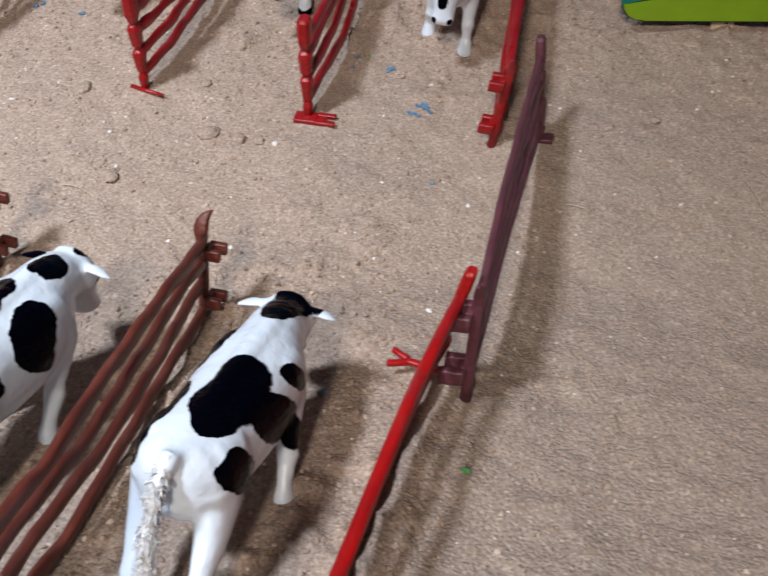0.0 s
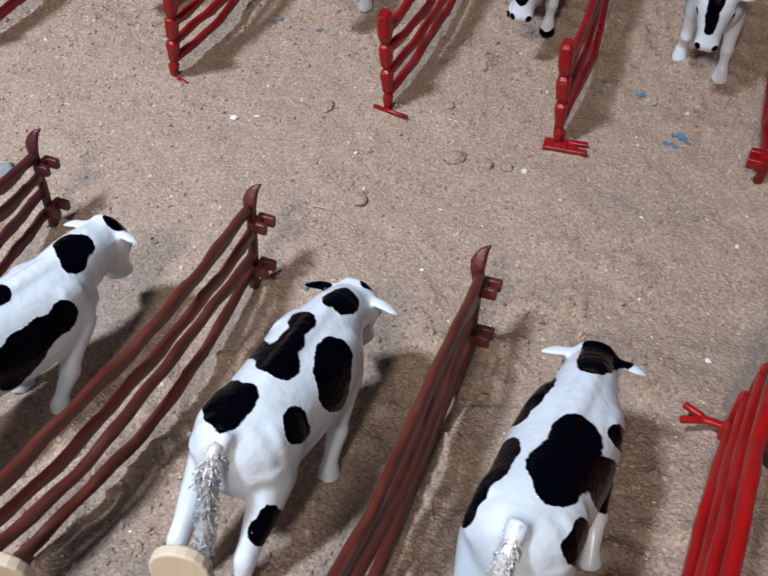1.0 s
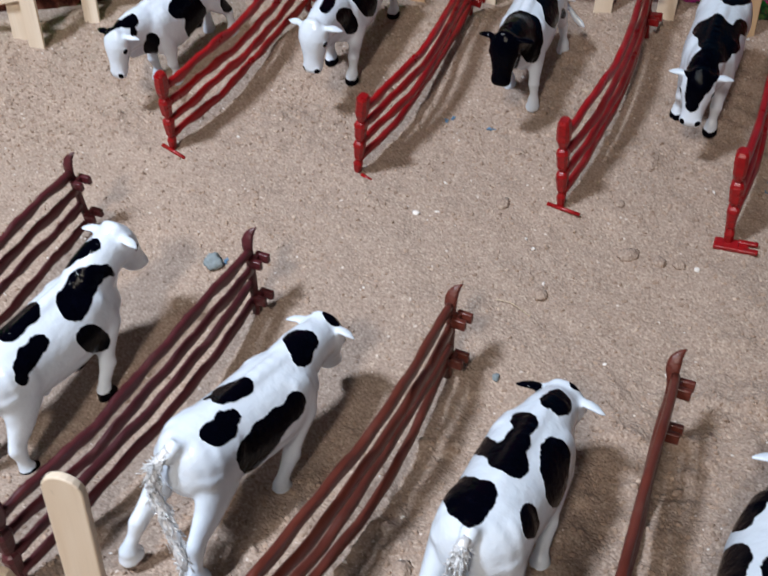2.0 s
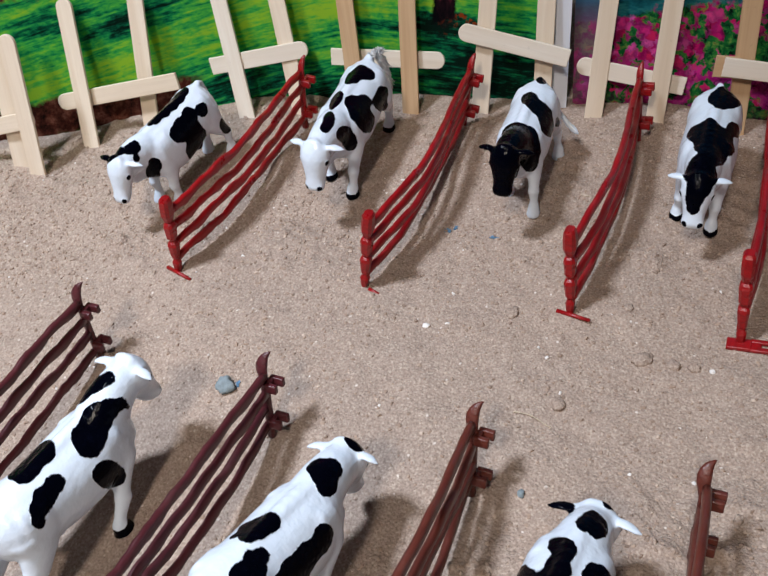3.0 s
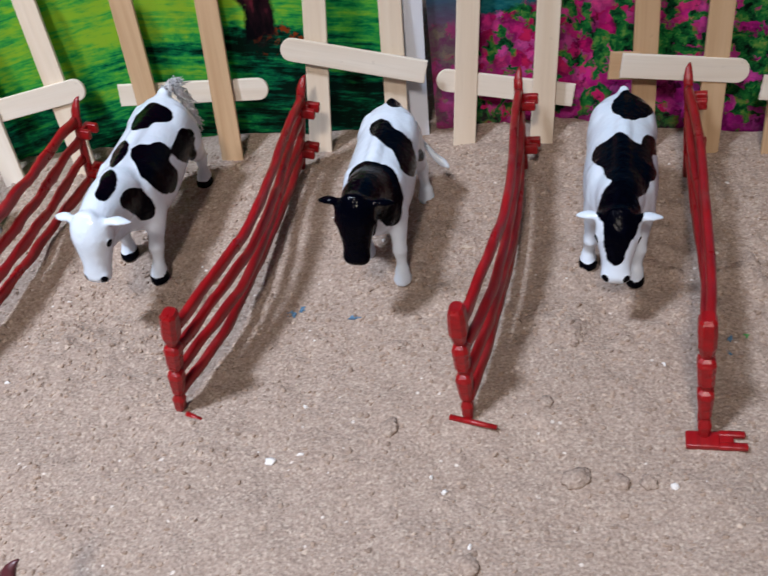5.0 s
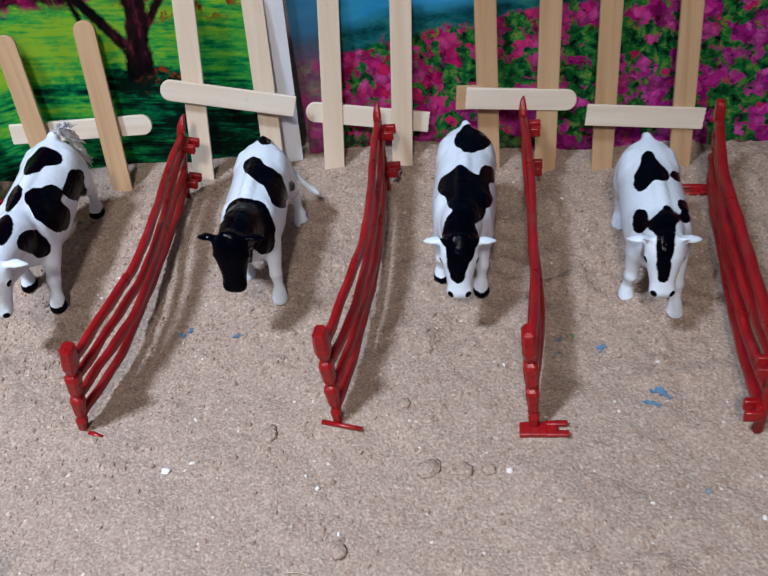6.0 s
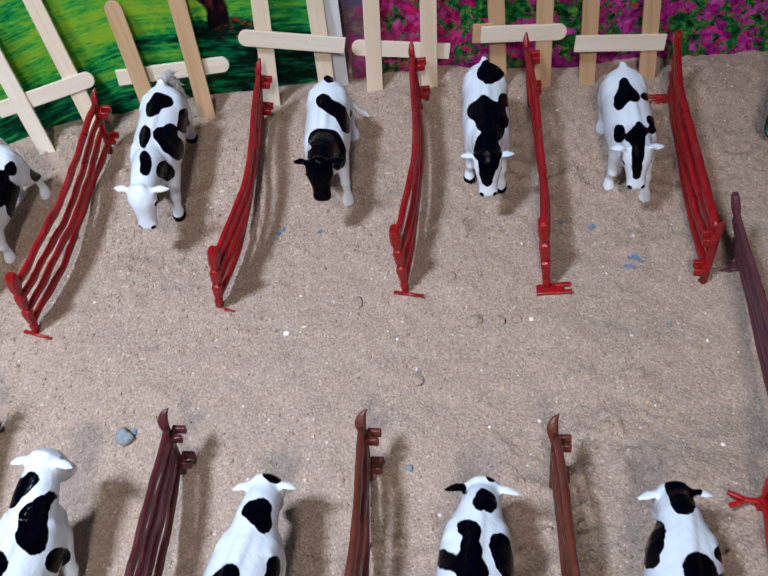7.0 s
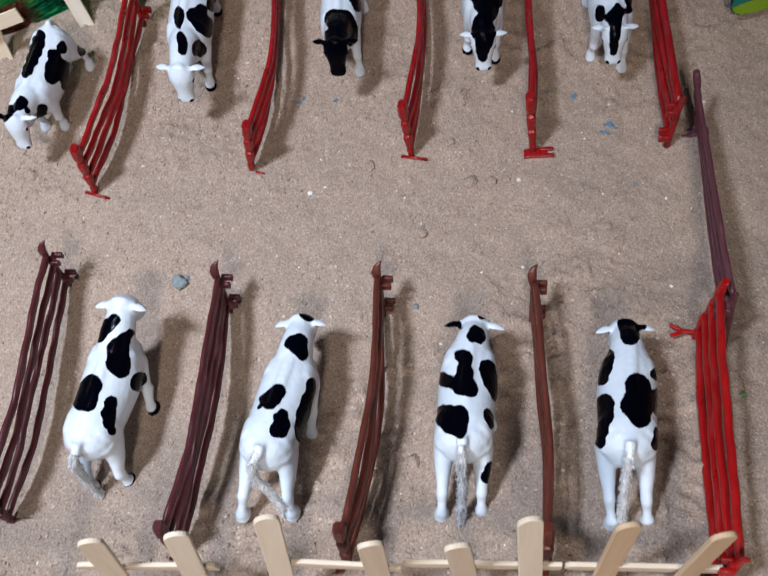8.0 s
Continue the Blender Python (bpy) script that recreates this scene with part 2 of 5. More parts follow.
gx, gy = spread(-1.66, -0.46, 0.30, 1.66, 0.0013, 30), spread(-1.62, 0.05, 0.56, 1.62, 0.0013, 30)
X, Y = np.meshgrid(gx, gy)
Z = sand_height(X, Y)
nx, ny = len(gx), len(gy)
mesh = bpy.data.meshes.new("ground")
idx = np.arange(nx * ny).reshape(ny, nx)
quads = np.stack([idx[:-1, :-1], idx[:-1, 1:], idx[1:, 1:], idx[1:, :-1]], -1).reshape(-1, 4)
mesh.from_pydata(np.stack([X, Y, Z], -1).reshape(-1, 3).tolist(), [], quads.tolist())
mesh.materials.append(SAND)
ground = tagged(smooth(new("ground", mesh)), "coarse dry tan sand spread uneven with small clods", "sand", kind="structure")
# ---- picture boards behind the pens ----


def blot(g, u, v, at, size, hard=0.35):
    """1 inside an ellipse of the picture, 0 outside, with a soft edge."""
    a = g.math("DIVIDE", g.math("SUBTRACT", u, at[0]), size[0])
    b = g.math("DIVIDE", g.math("SUBTRACT", v, at[1]), size[1])
    d = g.math("SQRT", g.math("ADD", g.math("MULTIPLY", a, a), g.math("MULTIPLY", b, b)))
    return g.step(d, 1.0 + hard, 1.0 - hard)


def lawn_print():
    """Printed garden: lawn in streaks of sun, blossom tree, dark bushes above, brown bed at one foot."""
    g = Graph("garden_print")
    p = g.coords()
    u0, _, v0 = g.split(p)
    wob = g.noise(p, 26.0, 4.0, 0.6)
    fray = g.noise(p, 120.0, 4.0, 0.7)
    u = g.math("ADD", u0, g.math("MULTIPLY", g.math("SUBTRACT", wob, 0.5), 0.03))
    v = g.math("ADD", v0, g.math("MULTIPLY", g.math("SUBTRACT", fray, 0.5), 0.016))
    slope = g.math("ADD", v0, g.math("MULTIPLY", g.math("ABSOLUTE", g.math("ADD", u0, 0.2)), 0.14))
    lay = g.add("ShaderNodeCombineXYZ")
    g.put(lay.inputs[0], g.math("MULTIPLY", u0, 0.14))
    g.put(lay.inputs[2], slope)
    streak = g.noise(lay.outputs[0], 150.0, 4.0, 0.62, 0.5)
    blade = g.noise(g.stretch(p, 0.5, 1.0, 1.0), 420.0, 3.0, 0.7)
    stroke = g.noise(lay.outputs[0], 520.0, 3.0, 0.6, 0.3)
    light = g.math("SUBTRACT", g.math("ADD", g.math("MULTIPLY", streak, 1.05), g.math("ADD", g.math("MULTIPLY", blade, 0.42), g.math("MULTIPLY", stroke, 0.6))), 0.475)
    for at, size, k in (((-0.20, 0.060), (0.045, 0.014), 0.20), ((-0.165, 0.072), (0.03, 0.012), 0.14), ((-0.365, 0.036), (0.04, 0.008), 0.22), ((-0.10, 0.078), (0.03, 0.010), 0.16), ((-0.27, 0.050), (0.05, 0.012), 0.10)):
        light = g.math("ADD", light, g.math("MULTIPLY", blot(g, u, v, at, size, 0.8), k))
    for at, size, k in (((-0.165, 0.047), (0.05, 0.005), 0.26), ((-0.33, 0.066), (0.05, 0.010), 0.14), ((-0.20, 0.012), (0.10, 0.016), 0.12), ((-0.10, 0.016), (0.05, 0.022), 0.26), ((-0.14, 0.045), (0.02, 0.009), 0.22), ((-0.25, 0.012), (0.05, 0.014), 0.12)):
        light = g.math("SUBTRACT", light, g.math("MULTIPLY", blot(g, u, v, at, size, 0.7), k))
    tone = g.ramp(light, (0.24, (0.003, 0.022, 0.014)), (0.36, (0.006, 0.14, 0.070)), (0.47, (0.025, 0.42, 0.11)), (0.60, (0.12, 0.66, 0.09)), (0.80, (0.46, 0.80, 0.05)))
    autumn = g.math("MULTIPLY", g.step(g.noise(p, 170.0, 3.0, 0.7), 0.54, 0.60), g.math("MAXIMUM", blot(g, u, v, (-0.128, 0.046), (0.012, 0.006)), blot(g, u, v, (-0.105, 0.082), (0.028, 0.010))))
    tone = g.mix(autumn, tone, (0.42, 0.07, 0.015))
    bark = g.ramp(g.noise(p, 130.0, 4.0, 0.75), (0.34, (0.012, 0.006, 0.005)), (0.5, (0.13, 0.035, 0.022)), (0.66, (0.34, 0.13, 0.085)))
    bed = g.math("MULTIPLY", g.step(u, -0.284, -0.292), g.step(v, 0.029, 0.025))
    tone = g.mix(bed, tone, bark)
    tuft = blot(g, u, v, (-0.372, -0.002), (0.024, 0.007))
    tone = g.mix(tuft, tone, g.mix(g.step(blade, 0.4, 0.65), (0.004, 0.04, 0.012), (0.03, 0.24, 0.03)))
    # trees above the lawn
    bloom = g.ramp(g.noise(p, 60.0, 5.0, 0.72), (0.36, (0.008, 0.006, 0.014)), (0.43, (0.12, 0.006, 0.04)), (0.50, (0.66, 0.016, 0.22)), (0.60, (0.95, 0.10, 0.46)))
    rust = g.ramp(g.noise(p, 85.0, 5.0, 0.75), (0.36, (0.012, 0.008, 0.008)), (0.48, (0.14, 0.05, 0.035)), (0.62, (0.52, 0.19, 0.11)))
    crown = g.mix(g.step(u, -0.235, -0.275), bloom, rust)
    brow = g.math("ADD", 0.087, g.math("MULTIPLY", blot(g, u0, v0, (-0.245, 0.087), (0.035, 0.3), 0.4), 0.016))
    tone = g.mix(g.step(g.math("SUBTRACT", v, brow), -0.0015, 0.0015), tone, crown)
    stemtone = g.ramp(g.noise(g.stretch(p, 1.0, 1.0, 0.3), 160.0, 3.0, 0.7), (0.38, (0.004, 0.004, 0.007)), (0.58, (0.03, 0.010, 0.016)), (0.72, (0.22, 0.03, 0.05)))
    clump = blot(g, u, v, (-0.164, 0.099), (0.017, 0.013), 0.25)
    tone = g.mix(g.math("MULTIPLY", clump, g.step(fray, 0.40, 0.47)), tone, stemtone)
    for at, foot, lean, wide, thin in ((-0.138, 0.046, 0.16, 0.0066, 0.05), (-0.136, 0.064, 0.75, 0.0028, 0.01), (-0.138, 0.060, -0.70, 0.0034, 0.02), (-0.134, 0.078, -0.30, 0.0022, 0.01), (-0.158, 0.076, -0.25, 0.0016, 0.01)):
        rise = g.math("SUBTRACT", v0, foot)
        middle = g.math("ADD", at, g.math("MULTIPLY", rise, lean))
        half = g.math("SUBTRACT", wide, g.math("MULTIPLY", rise, thin))
        gap = g.math("SUBTRACT", g.math("ABSOLUTE", g.math("SUBTRACT", g.math("ADD", u0, g.math("MULTIPLY", g.math("SUBTRACT", fray, 0.5), 0.005)), middle)), half)
        stem = g.math("MULTIPLY", g.step(gap, 0.0008, -0.0008), g.step(v, foot - 0.002, foot + 0.003))
        tone = g.mix(stem, tone, stemtone)
    return g.out(tone, 0.42, 0.10)


def lake_print():
    """Printed flower bank before a blue lake."""
    g = Graph("flower_print")
    p = g.coords()
    u0, _, v0 = g.split(p)
    fray = g.noise(p, 110.0, 4.0, 0.7)
    v = g.math("ADD", v0, g.math("MULTIPLY", g.math("SUBTRACT", fray, 0.5), 0.018))
    jig = g.vec("ADD", p, g.stretch(g.noise(p, 240.0, 3.0, 0.7, colour=True), 0.007, 0.0, 0.007))
    flat = g.stretch(jig, 1.0, 0.0, 1.0)
    cell = g.split(g.cells(flat, 210.0, out="Color"))
    hub = g.cells(flat, 210.0)
    hot = g.ramp(cell[0], (0.0, (0.80, 0.015, 0.22)), (0.3, (0.96, 0.05, 0.40)), (0.65, (0.97, 0.16, 0.62)), (0.85, (0.90, 0.03, 0.18)))
    violet = g.ramp(cell[0], (0.0, (0.55, 0.015, 0.42)), (0.4, (0.86, 0.05, 0.60)), (0.8, (0.97, 0.16, 0.74)))
    deep = g.step(g.math("SUBTRACT", g.math("ADD", u0, g.math("MULTIPLY", g.noise(p, 30.0, 2.0), 0.08)), g.math("MULTIPLY", v0, 1.3)), -0.02, 0.10)
    petal = g.mix(deep, hot, violet)
    petal = g.mix(g.step(hub, 0.3, 0.7), petal, g.mix(0.45, petal, (0.20, 0.003, 0.10)))
    shade = g.noise(flat, 95.0, 3.0, 0.7)
    petal = g.mix(g.math("MULTIPLY", g.step(shade, 0.50, 0.40), 0.58), petal, (0.10, 0.004, 0.05))
    blade = g.noise(flat, 200.0, 3.0, 0.7)
    leaf = g.ramp(blade, (0.36, (0.003, 0.012, 0.010)), (0.43, (0.010, 0.10, 0.035)), (0.53, (0.03, 0.30, 0.06)), (0.64, (0.22, 0.50, 0.09)), (0.72, (0.62, 0.42, 0.12)))
    clump = g.math("ADD", g.math("MULTIPLY", g.noise(flat, 62.0, 3.0, 0.65), 1.0), g.math("MULTIPLY", cell[1], 0.12))
    clump = g.math("ADD", clump, g.math("MULTIPLY", blot(g, u0, v0, (0.10, 0.05), (0.10, 0.05), 0.7), 0.05))
    sparks = g.math("MULTIPLY", g.math("GREATER_THAN", cell[2], 0.84), g.step(hub, 0.5, 0.42))
    leaf = g.mix(sparks, leaf, (0.80, 0.03, 0.22))
    rim = blot(g, clump, 0.0, (0.600, 0.0), (0.012, 1.0), 0.3)
    tone = g.mix(g.step(clump, 0.592, 0.608), petal, leaf)
    tone = g.mix(g.math("MULTIPLY", rim, g.math("MULTIPLY", g.step(blade, 0.48, 0.6), 0.7)), tone, (0.45, 0.30, 0.05))
    gaps = g.step(g.math("SUBTRACT", g.noise(flat, 180.0, 3.0, 0.7), g.math("MULTIPLY", deep, 0.03)), 0.40, 0.335)
    tone = g.mix(g.math("MULTIPLY", gaps, 0.78), tone, (0.006, 0.006, 0.010))
    tone = g.mix(g.math("MULTIPLY", blot(g, u0, v, (0.02, -0.002), (0.10, 0.008), 0.6), 0.6), tone, (0.10, 0.008, 0.07))
    shore = g.ramp(g.noise(g.stretch(p, 0.4, 1.0, 1.0), 130.0, 4.0, 0.7), (0.34, (0.007, 0.055, 0.08)), (0.5, (0.02, 0.20, 0.24)), (0.66, (0.07, 0.38, 0.34)))
    water = g.ramp(g.noise(g.stretch(p, 0.25, 1.0, 1.0), 90.0, 4.0), (0.3, (0.03, 0.36, 0.80)), (0.7, (0.12, 0.64, 0.98)))
    bank = g.math("ADD", 0.0505, g.math("MULTIPLY", g.math("ADD", u0, 0.045), 0.21))
    tone = g.mix(g.step(g.math("SUBTRACT", v, bank), -0.001, 0.0015), tone, shore)
    brim = g.math("ADD", 0.0625, g.math("MULTIPLY", g.math("ADD", u0, 0.045), 0.17))
    tone = g.mix(g.step(g.math("SUBTRACT", g.math("ADD", v0, g.math("MULTIPLY", g.math("SUBTRACT", g.noise(g.stretch(p, 0.3, 1.0, 1.0), 60.0, 3.0), 0.5), 0.012)), brim), -0.003, 0.003), tone, water)
    veil = g.ramp(v0, (0.0, (0.40, 0.10, 0.26)), (0.045, (0.42, 0.12, 0.30)), (0.06, (0.10, 0.15, 0.25)), (0.085, (0.10, 0.26, 0.46)))
    tone = g.mix(g.math("MULTIPLY", g.step(u0, -0.048, -0.051), 0.6), tone, veil)
    return g.out(tone, 0.42, 0.10)


def board(name, x0, x1, lean, material, label):
    """A printed board that stands in the sand along the back line, leaning away."""
    bm = bmesh.new()
    front = []
    for i in range(41):
        x = x0 + (x1 - x0) * i / 40
        y = float(board_line(x))
        front.append((bm.verts.new((x, y, -0.02)), bm.verts.new((x, y + lean * 0.25, 0.23))))
    for (a, b), (c, d) in zip(front, front[1:]):
        bm.faces.new((a, c, d, b))
    bmesh.ops.solidify(bm, geom=bm.faces[:], thickness=0.003)
    return tagged(part(name, bm, material), label, "picture board")


WHITE_CARD = plain("white_card", (0.74, 0.78, 0.86), 0.55, 0.05, 30.0)
board("picture_board", -0.60, -0.074, 0.16, lawn_print(), "glossy printed garden picture with green lawn and trees")
board("picture_board", -0.064, 0.60, 0.16, lake_print(), "glossy printed lake picture with pink and magenta flowers")
bm = bmesh.new()
rings = []
for z, c, w in ((-0.02, -0.0715, 0.0035), (0.03, -0.0725, 0.0060), (0.10, -0.0745, 0.0102), (0.23, -0.080, 0.017)):
    y = 0.5185 + 0.16 * z
    rings.append([(c - w, y + 0.001, z), (c + w, y + 0.002, z), (c + w, y + 0.0026, z), (c - w, y + 0.0016, z)])
loft(bm, rings)
tagged(part("card_edge", bm, WHITE_CARD), "white card strip between the two picture boards", "card strip")

# ---- craft stick fences ----


def stick(name, a, b, parent, material, round_a, round_b, face, width=0.0098, thick=0.0021, label=""):
    """A flat stick from a to b; face: the way its broad side looks. A rounded end or a cut one."""
    a, b = Vector(a), Vector(b)
    length = (b - a).length
    z = (b - a).normalized()
    y = (Vector(face) - z * Vector(face).dot(z)).normalized()
    x = y.cross(z)
    outline = []
    r = width / 2
    for end, rounded in ((0, round_a), (1, round_b)):
        for i in range(11):
            t = math.pi * i / 10
            if rounded:
                px, pz = -math.cos(t) * r, math.sin(t) * r * 0.95
                pz = r * 0.95 - pz
            else:
                px, pz = -r + width * i / 10, 0.00012 * math.sin(i * 2.1)
            outline.append((px, pz) if end == 0 else (-px, length - pz))
    bm = bmesh.new()
    verts = [bm.verts.new((px, -thick / 2, pz)) for px, pz in outline]
    f = bm.faces.new(verts)
    out = bmesh.ops.extrude_face_region(bm, geom=[f])
    bmesh.ops.translate(bm, verts=[v for v in out["geom"] if isinstance(v, bmesh.types.BMVert)], vec=(0, thick, 0))
    rim = [e for e in bm.edges if abs(e.verts[0].co.y - e.verts[1].co.y) < 1e-7]
    bmesh.ops.bevel(bm, geom=rim, offset=0.0004, segments=2, profile=0.5, affect="EDGES")
    ob = part(name, bm, material, parent, label)
    m = Matrix((x, y, z)).transposed().to_4x4()
    m.translation = a
    ob.matrix_basis = parent.matrix_basis.inverted() @ m
    return ob


def stick_fence(sticks, bar, bar_front, lean, label, uprights, bar_wood, cut, group):
    """Uprights as (x, y, z of base, x, y, z of top), and one crossbar from a to b."""
    base = Vector(sticks[0][:3])
    ob = empty("stick_fence", pose(*base), label, "craft fence", group)
    face = (0, -1, lean)
    for row, mat in zip(sticks, uprights):
        lo, hi = Vector(row[:3]), Vector(row[3:])
        lo = lo - (hi - lo).normalized() * 0.012
        stick("upright", lo, hi, ob, mat, False, True, face)
    shift = Vector(face).normalized() * (0.0023 if bar_front else -0.0023)
    stick("crossbar", Vector(bar[0]) + shift, Vector(bar[1]) + shift, ob, bar_wood, not cut[0], not cut[1], face)
    return ob


P, T, W, M = PALE_WOOD, TAN_WOOD, WHITE_WOOD, HONEY_WOOD
BACK = "stick fences along the picture boards"
for sticks, bar, front, label, woods, barwood, cut in (
    (((-0.3785, 0.447, 0, -0.374, 0.466, 0.085), (-0.365, 0.441, 0, -0.3625, 0.462, 0.084)), ((-0.4100, 0.453, 0.026), (-0.359, 0.4535, 0.037)), True, "pale craft stick fence unit beside the picture board", (P, P), P, (True, False)),
    (((-0.343, 0.469, 0, -0.3445, 0.498, 0.086), (-0.309, 0.482, 0, -0.307, 0.511, 0.085)), ((-0.362, 0.485, 0.027), (-0.284, 0.489, 0.0395)), True, "pale craft stick fence unit with tilted crossbar", (P, P), P, (False, True)),
    (((-0.2525, 0.498, 0, -0.2665, 0.530, 0.100), (-0.2200, 0.502, 0, -0.2335, 0.534, 0.100)), ((-0.273, 0.513, 0.0345), (-0.213, 0.517, 0.0435)), True, "whitish craft stick fence unit with tilted crossbar", (W, P), W, (True, False)),
    (((-0.187, 0.508, 0, -0.192, 0.533, 0.080), (-0.156, 0.509, 0, -0.156, 0.536, 0.081)), ((-0.203, 0.522, 0.034), (-0.136, 0.5215, 0.031)), False, "tan craft stick fence unit with pale crossbar behind", (T, T), W, (True, False)),
    (((-0.116, 0.509, 0, -0.107, 0.533, 0.098), (-0.081, 0.511, 0, -0.078, 0.533, 0.087)), ((-0.126, 0.5205, 0.0515), (-0.066, 0.516, 0.0365)), True, "whitish craft stick fence unit with sloping crossbar", (P, P), W, (False, True)),
    (((-0.052, 0.512, 0, -0.044, 0.534, 0.086), (-0.019, 0.505, 0, -0.012, 0.526, 0.085)), ((-0.062, 0.519, 0.0295), (-0.004, 0.5125, 0.0195)), False, "pale craft stick fence unit with crossbar behind", (P, P), W, (False, True)),
    (((0.022, 0.495, 0, 0.024, 0.518, 0.092), (0.047, 0.488, 0, 0.052, 0.511, 0.092)), ((0.012, 0.500, 0.0405), (0.062, 0.498, 0.034)), True, "tan craft stick fence unit with white crossbar", (T, T), W, (True, False)),
    (((0.073, 0.484, 0, 0.077, 0.505, 0.084), (0.108, 0.479, 0, 0.110, 0.500, 0.086)), ((0.0645, 0.4885, 0.032), (0.1175, 0.4855, 0.0245)), True, "tan craft stick fence unit with cut white crossbar", (T, T), W, (True, True)),
):
    unit = stick_fence(sticks, bar, front, 0.25, label, woods, barwood, cut, BACK)
    if label == "tan craft stick fence unit with white crossbar":
        stick("stub", (0.0082, 0.5030, 0.0385), (0.0200, 0.5030, 0.0372), unit, T, False, False, (0, -1, 0.25), 0.0112, label="broken tan stick end glued behind the bar")

FRONT = "stick fences along the near edge"
for sticks, bar, cut in (
    (((-0.312, 0.122, 0.010, -0.294, 0.126, 0.128), (-0.272, 0.118, 0.010, -0.250, 0.122, 0.128)), ((-0.322, 0.124, 0.075), (-0.260, 0.110, 0.075)), (False, True)),
    (((-0.230, 0.122, 0.012, -0.209, 0.128, 0.129), (-0.193, 0.112, 0.014, -0.176, 0.125, 0.129)), ((-0.235, 0.129, 0.075), (-0.174, 0.1185, 0.075)), (False, True)),
    (((-0.154, 0.104, 0.018, -0.141, 0.125, 0.131), (-0.110, 0.105, 0.018, -0.104, 0.109, 0.130)), ((-0.150, 0.1165, 0.076), (-0.097, 0.1050, 0.075)), (True, True)),
    (((-0.070, 0.099, 0.020, -0.073, 0.103, 0.130), (-0.0452, 0.084, 0.020, -0.045, 0.108, 0.130)), ((-0.096, 0.107, 0.075), (-0.032, 0.095, 0.075)), (False, True)),
    (((-0.018, 0.086, 0.022, -0.0105, 0.100, 0.130), (0.012, 0.081, 0.022, 0.0215, 0.091, 0.130)), ((-0.031, 0.095, 0.075), (0.030, 0.0835, 0.075)), (False, True)),
):
    last = sticks[0][0] > -0.03
    stick_fence(sticks, bar, False, 0.0, "tan craft stick fence unit at the sand's near corner" if last else "pale craft stick fence unit at the sand's near edge", (M, M) if last else (P, P), P, cut, FRONT)

# ---- plastic toy fence panels ----


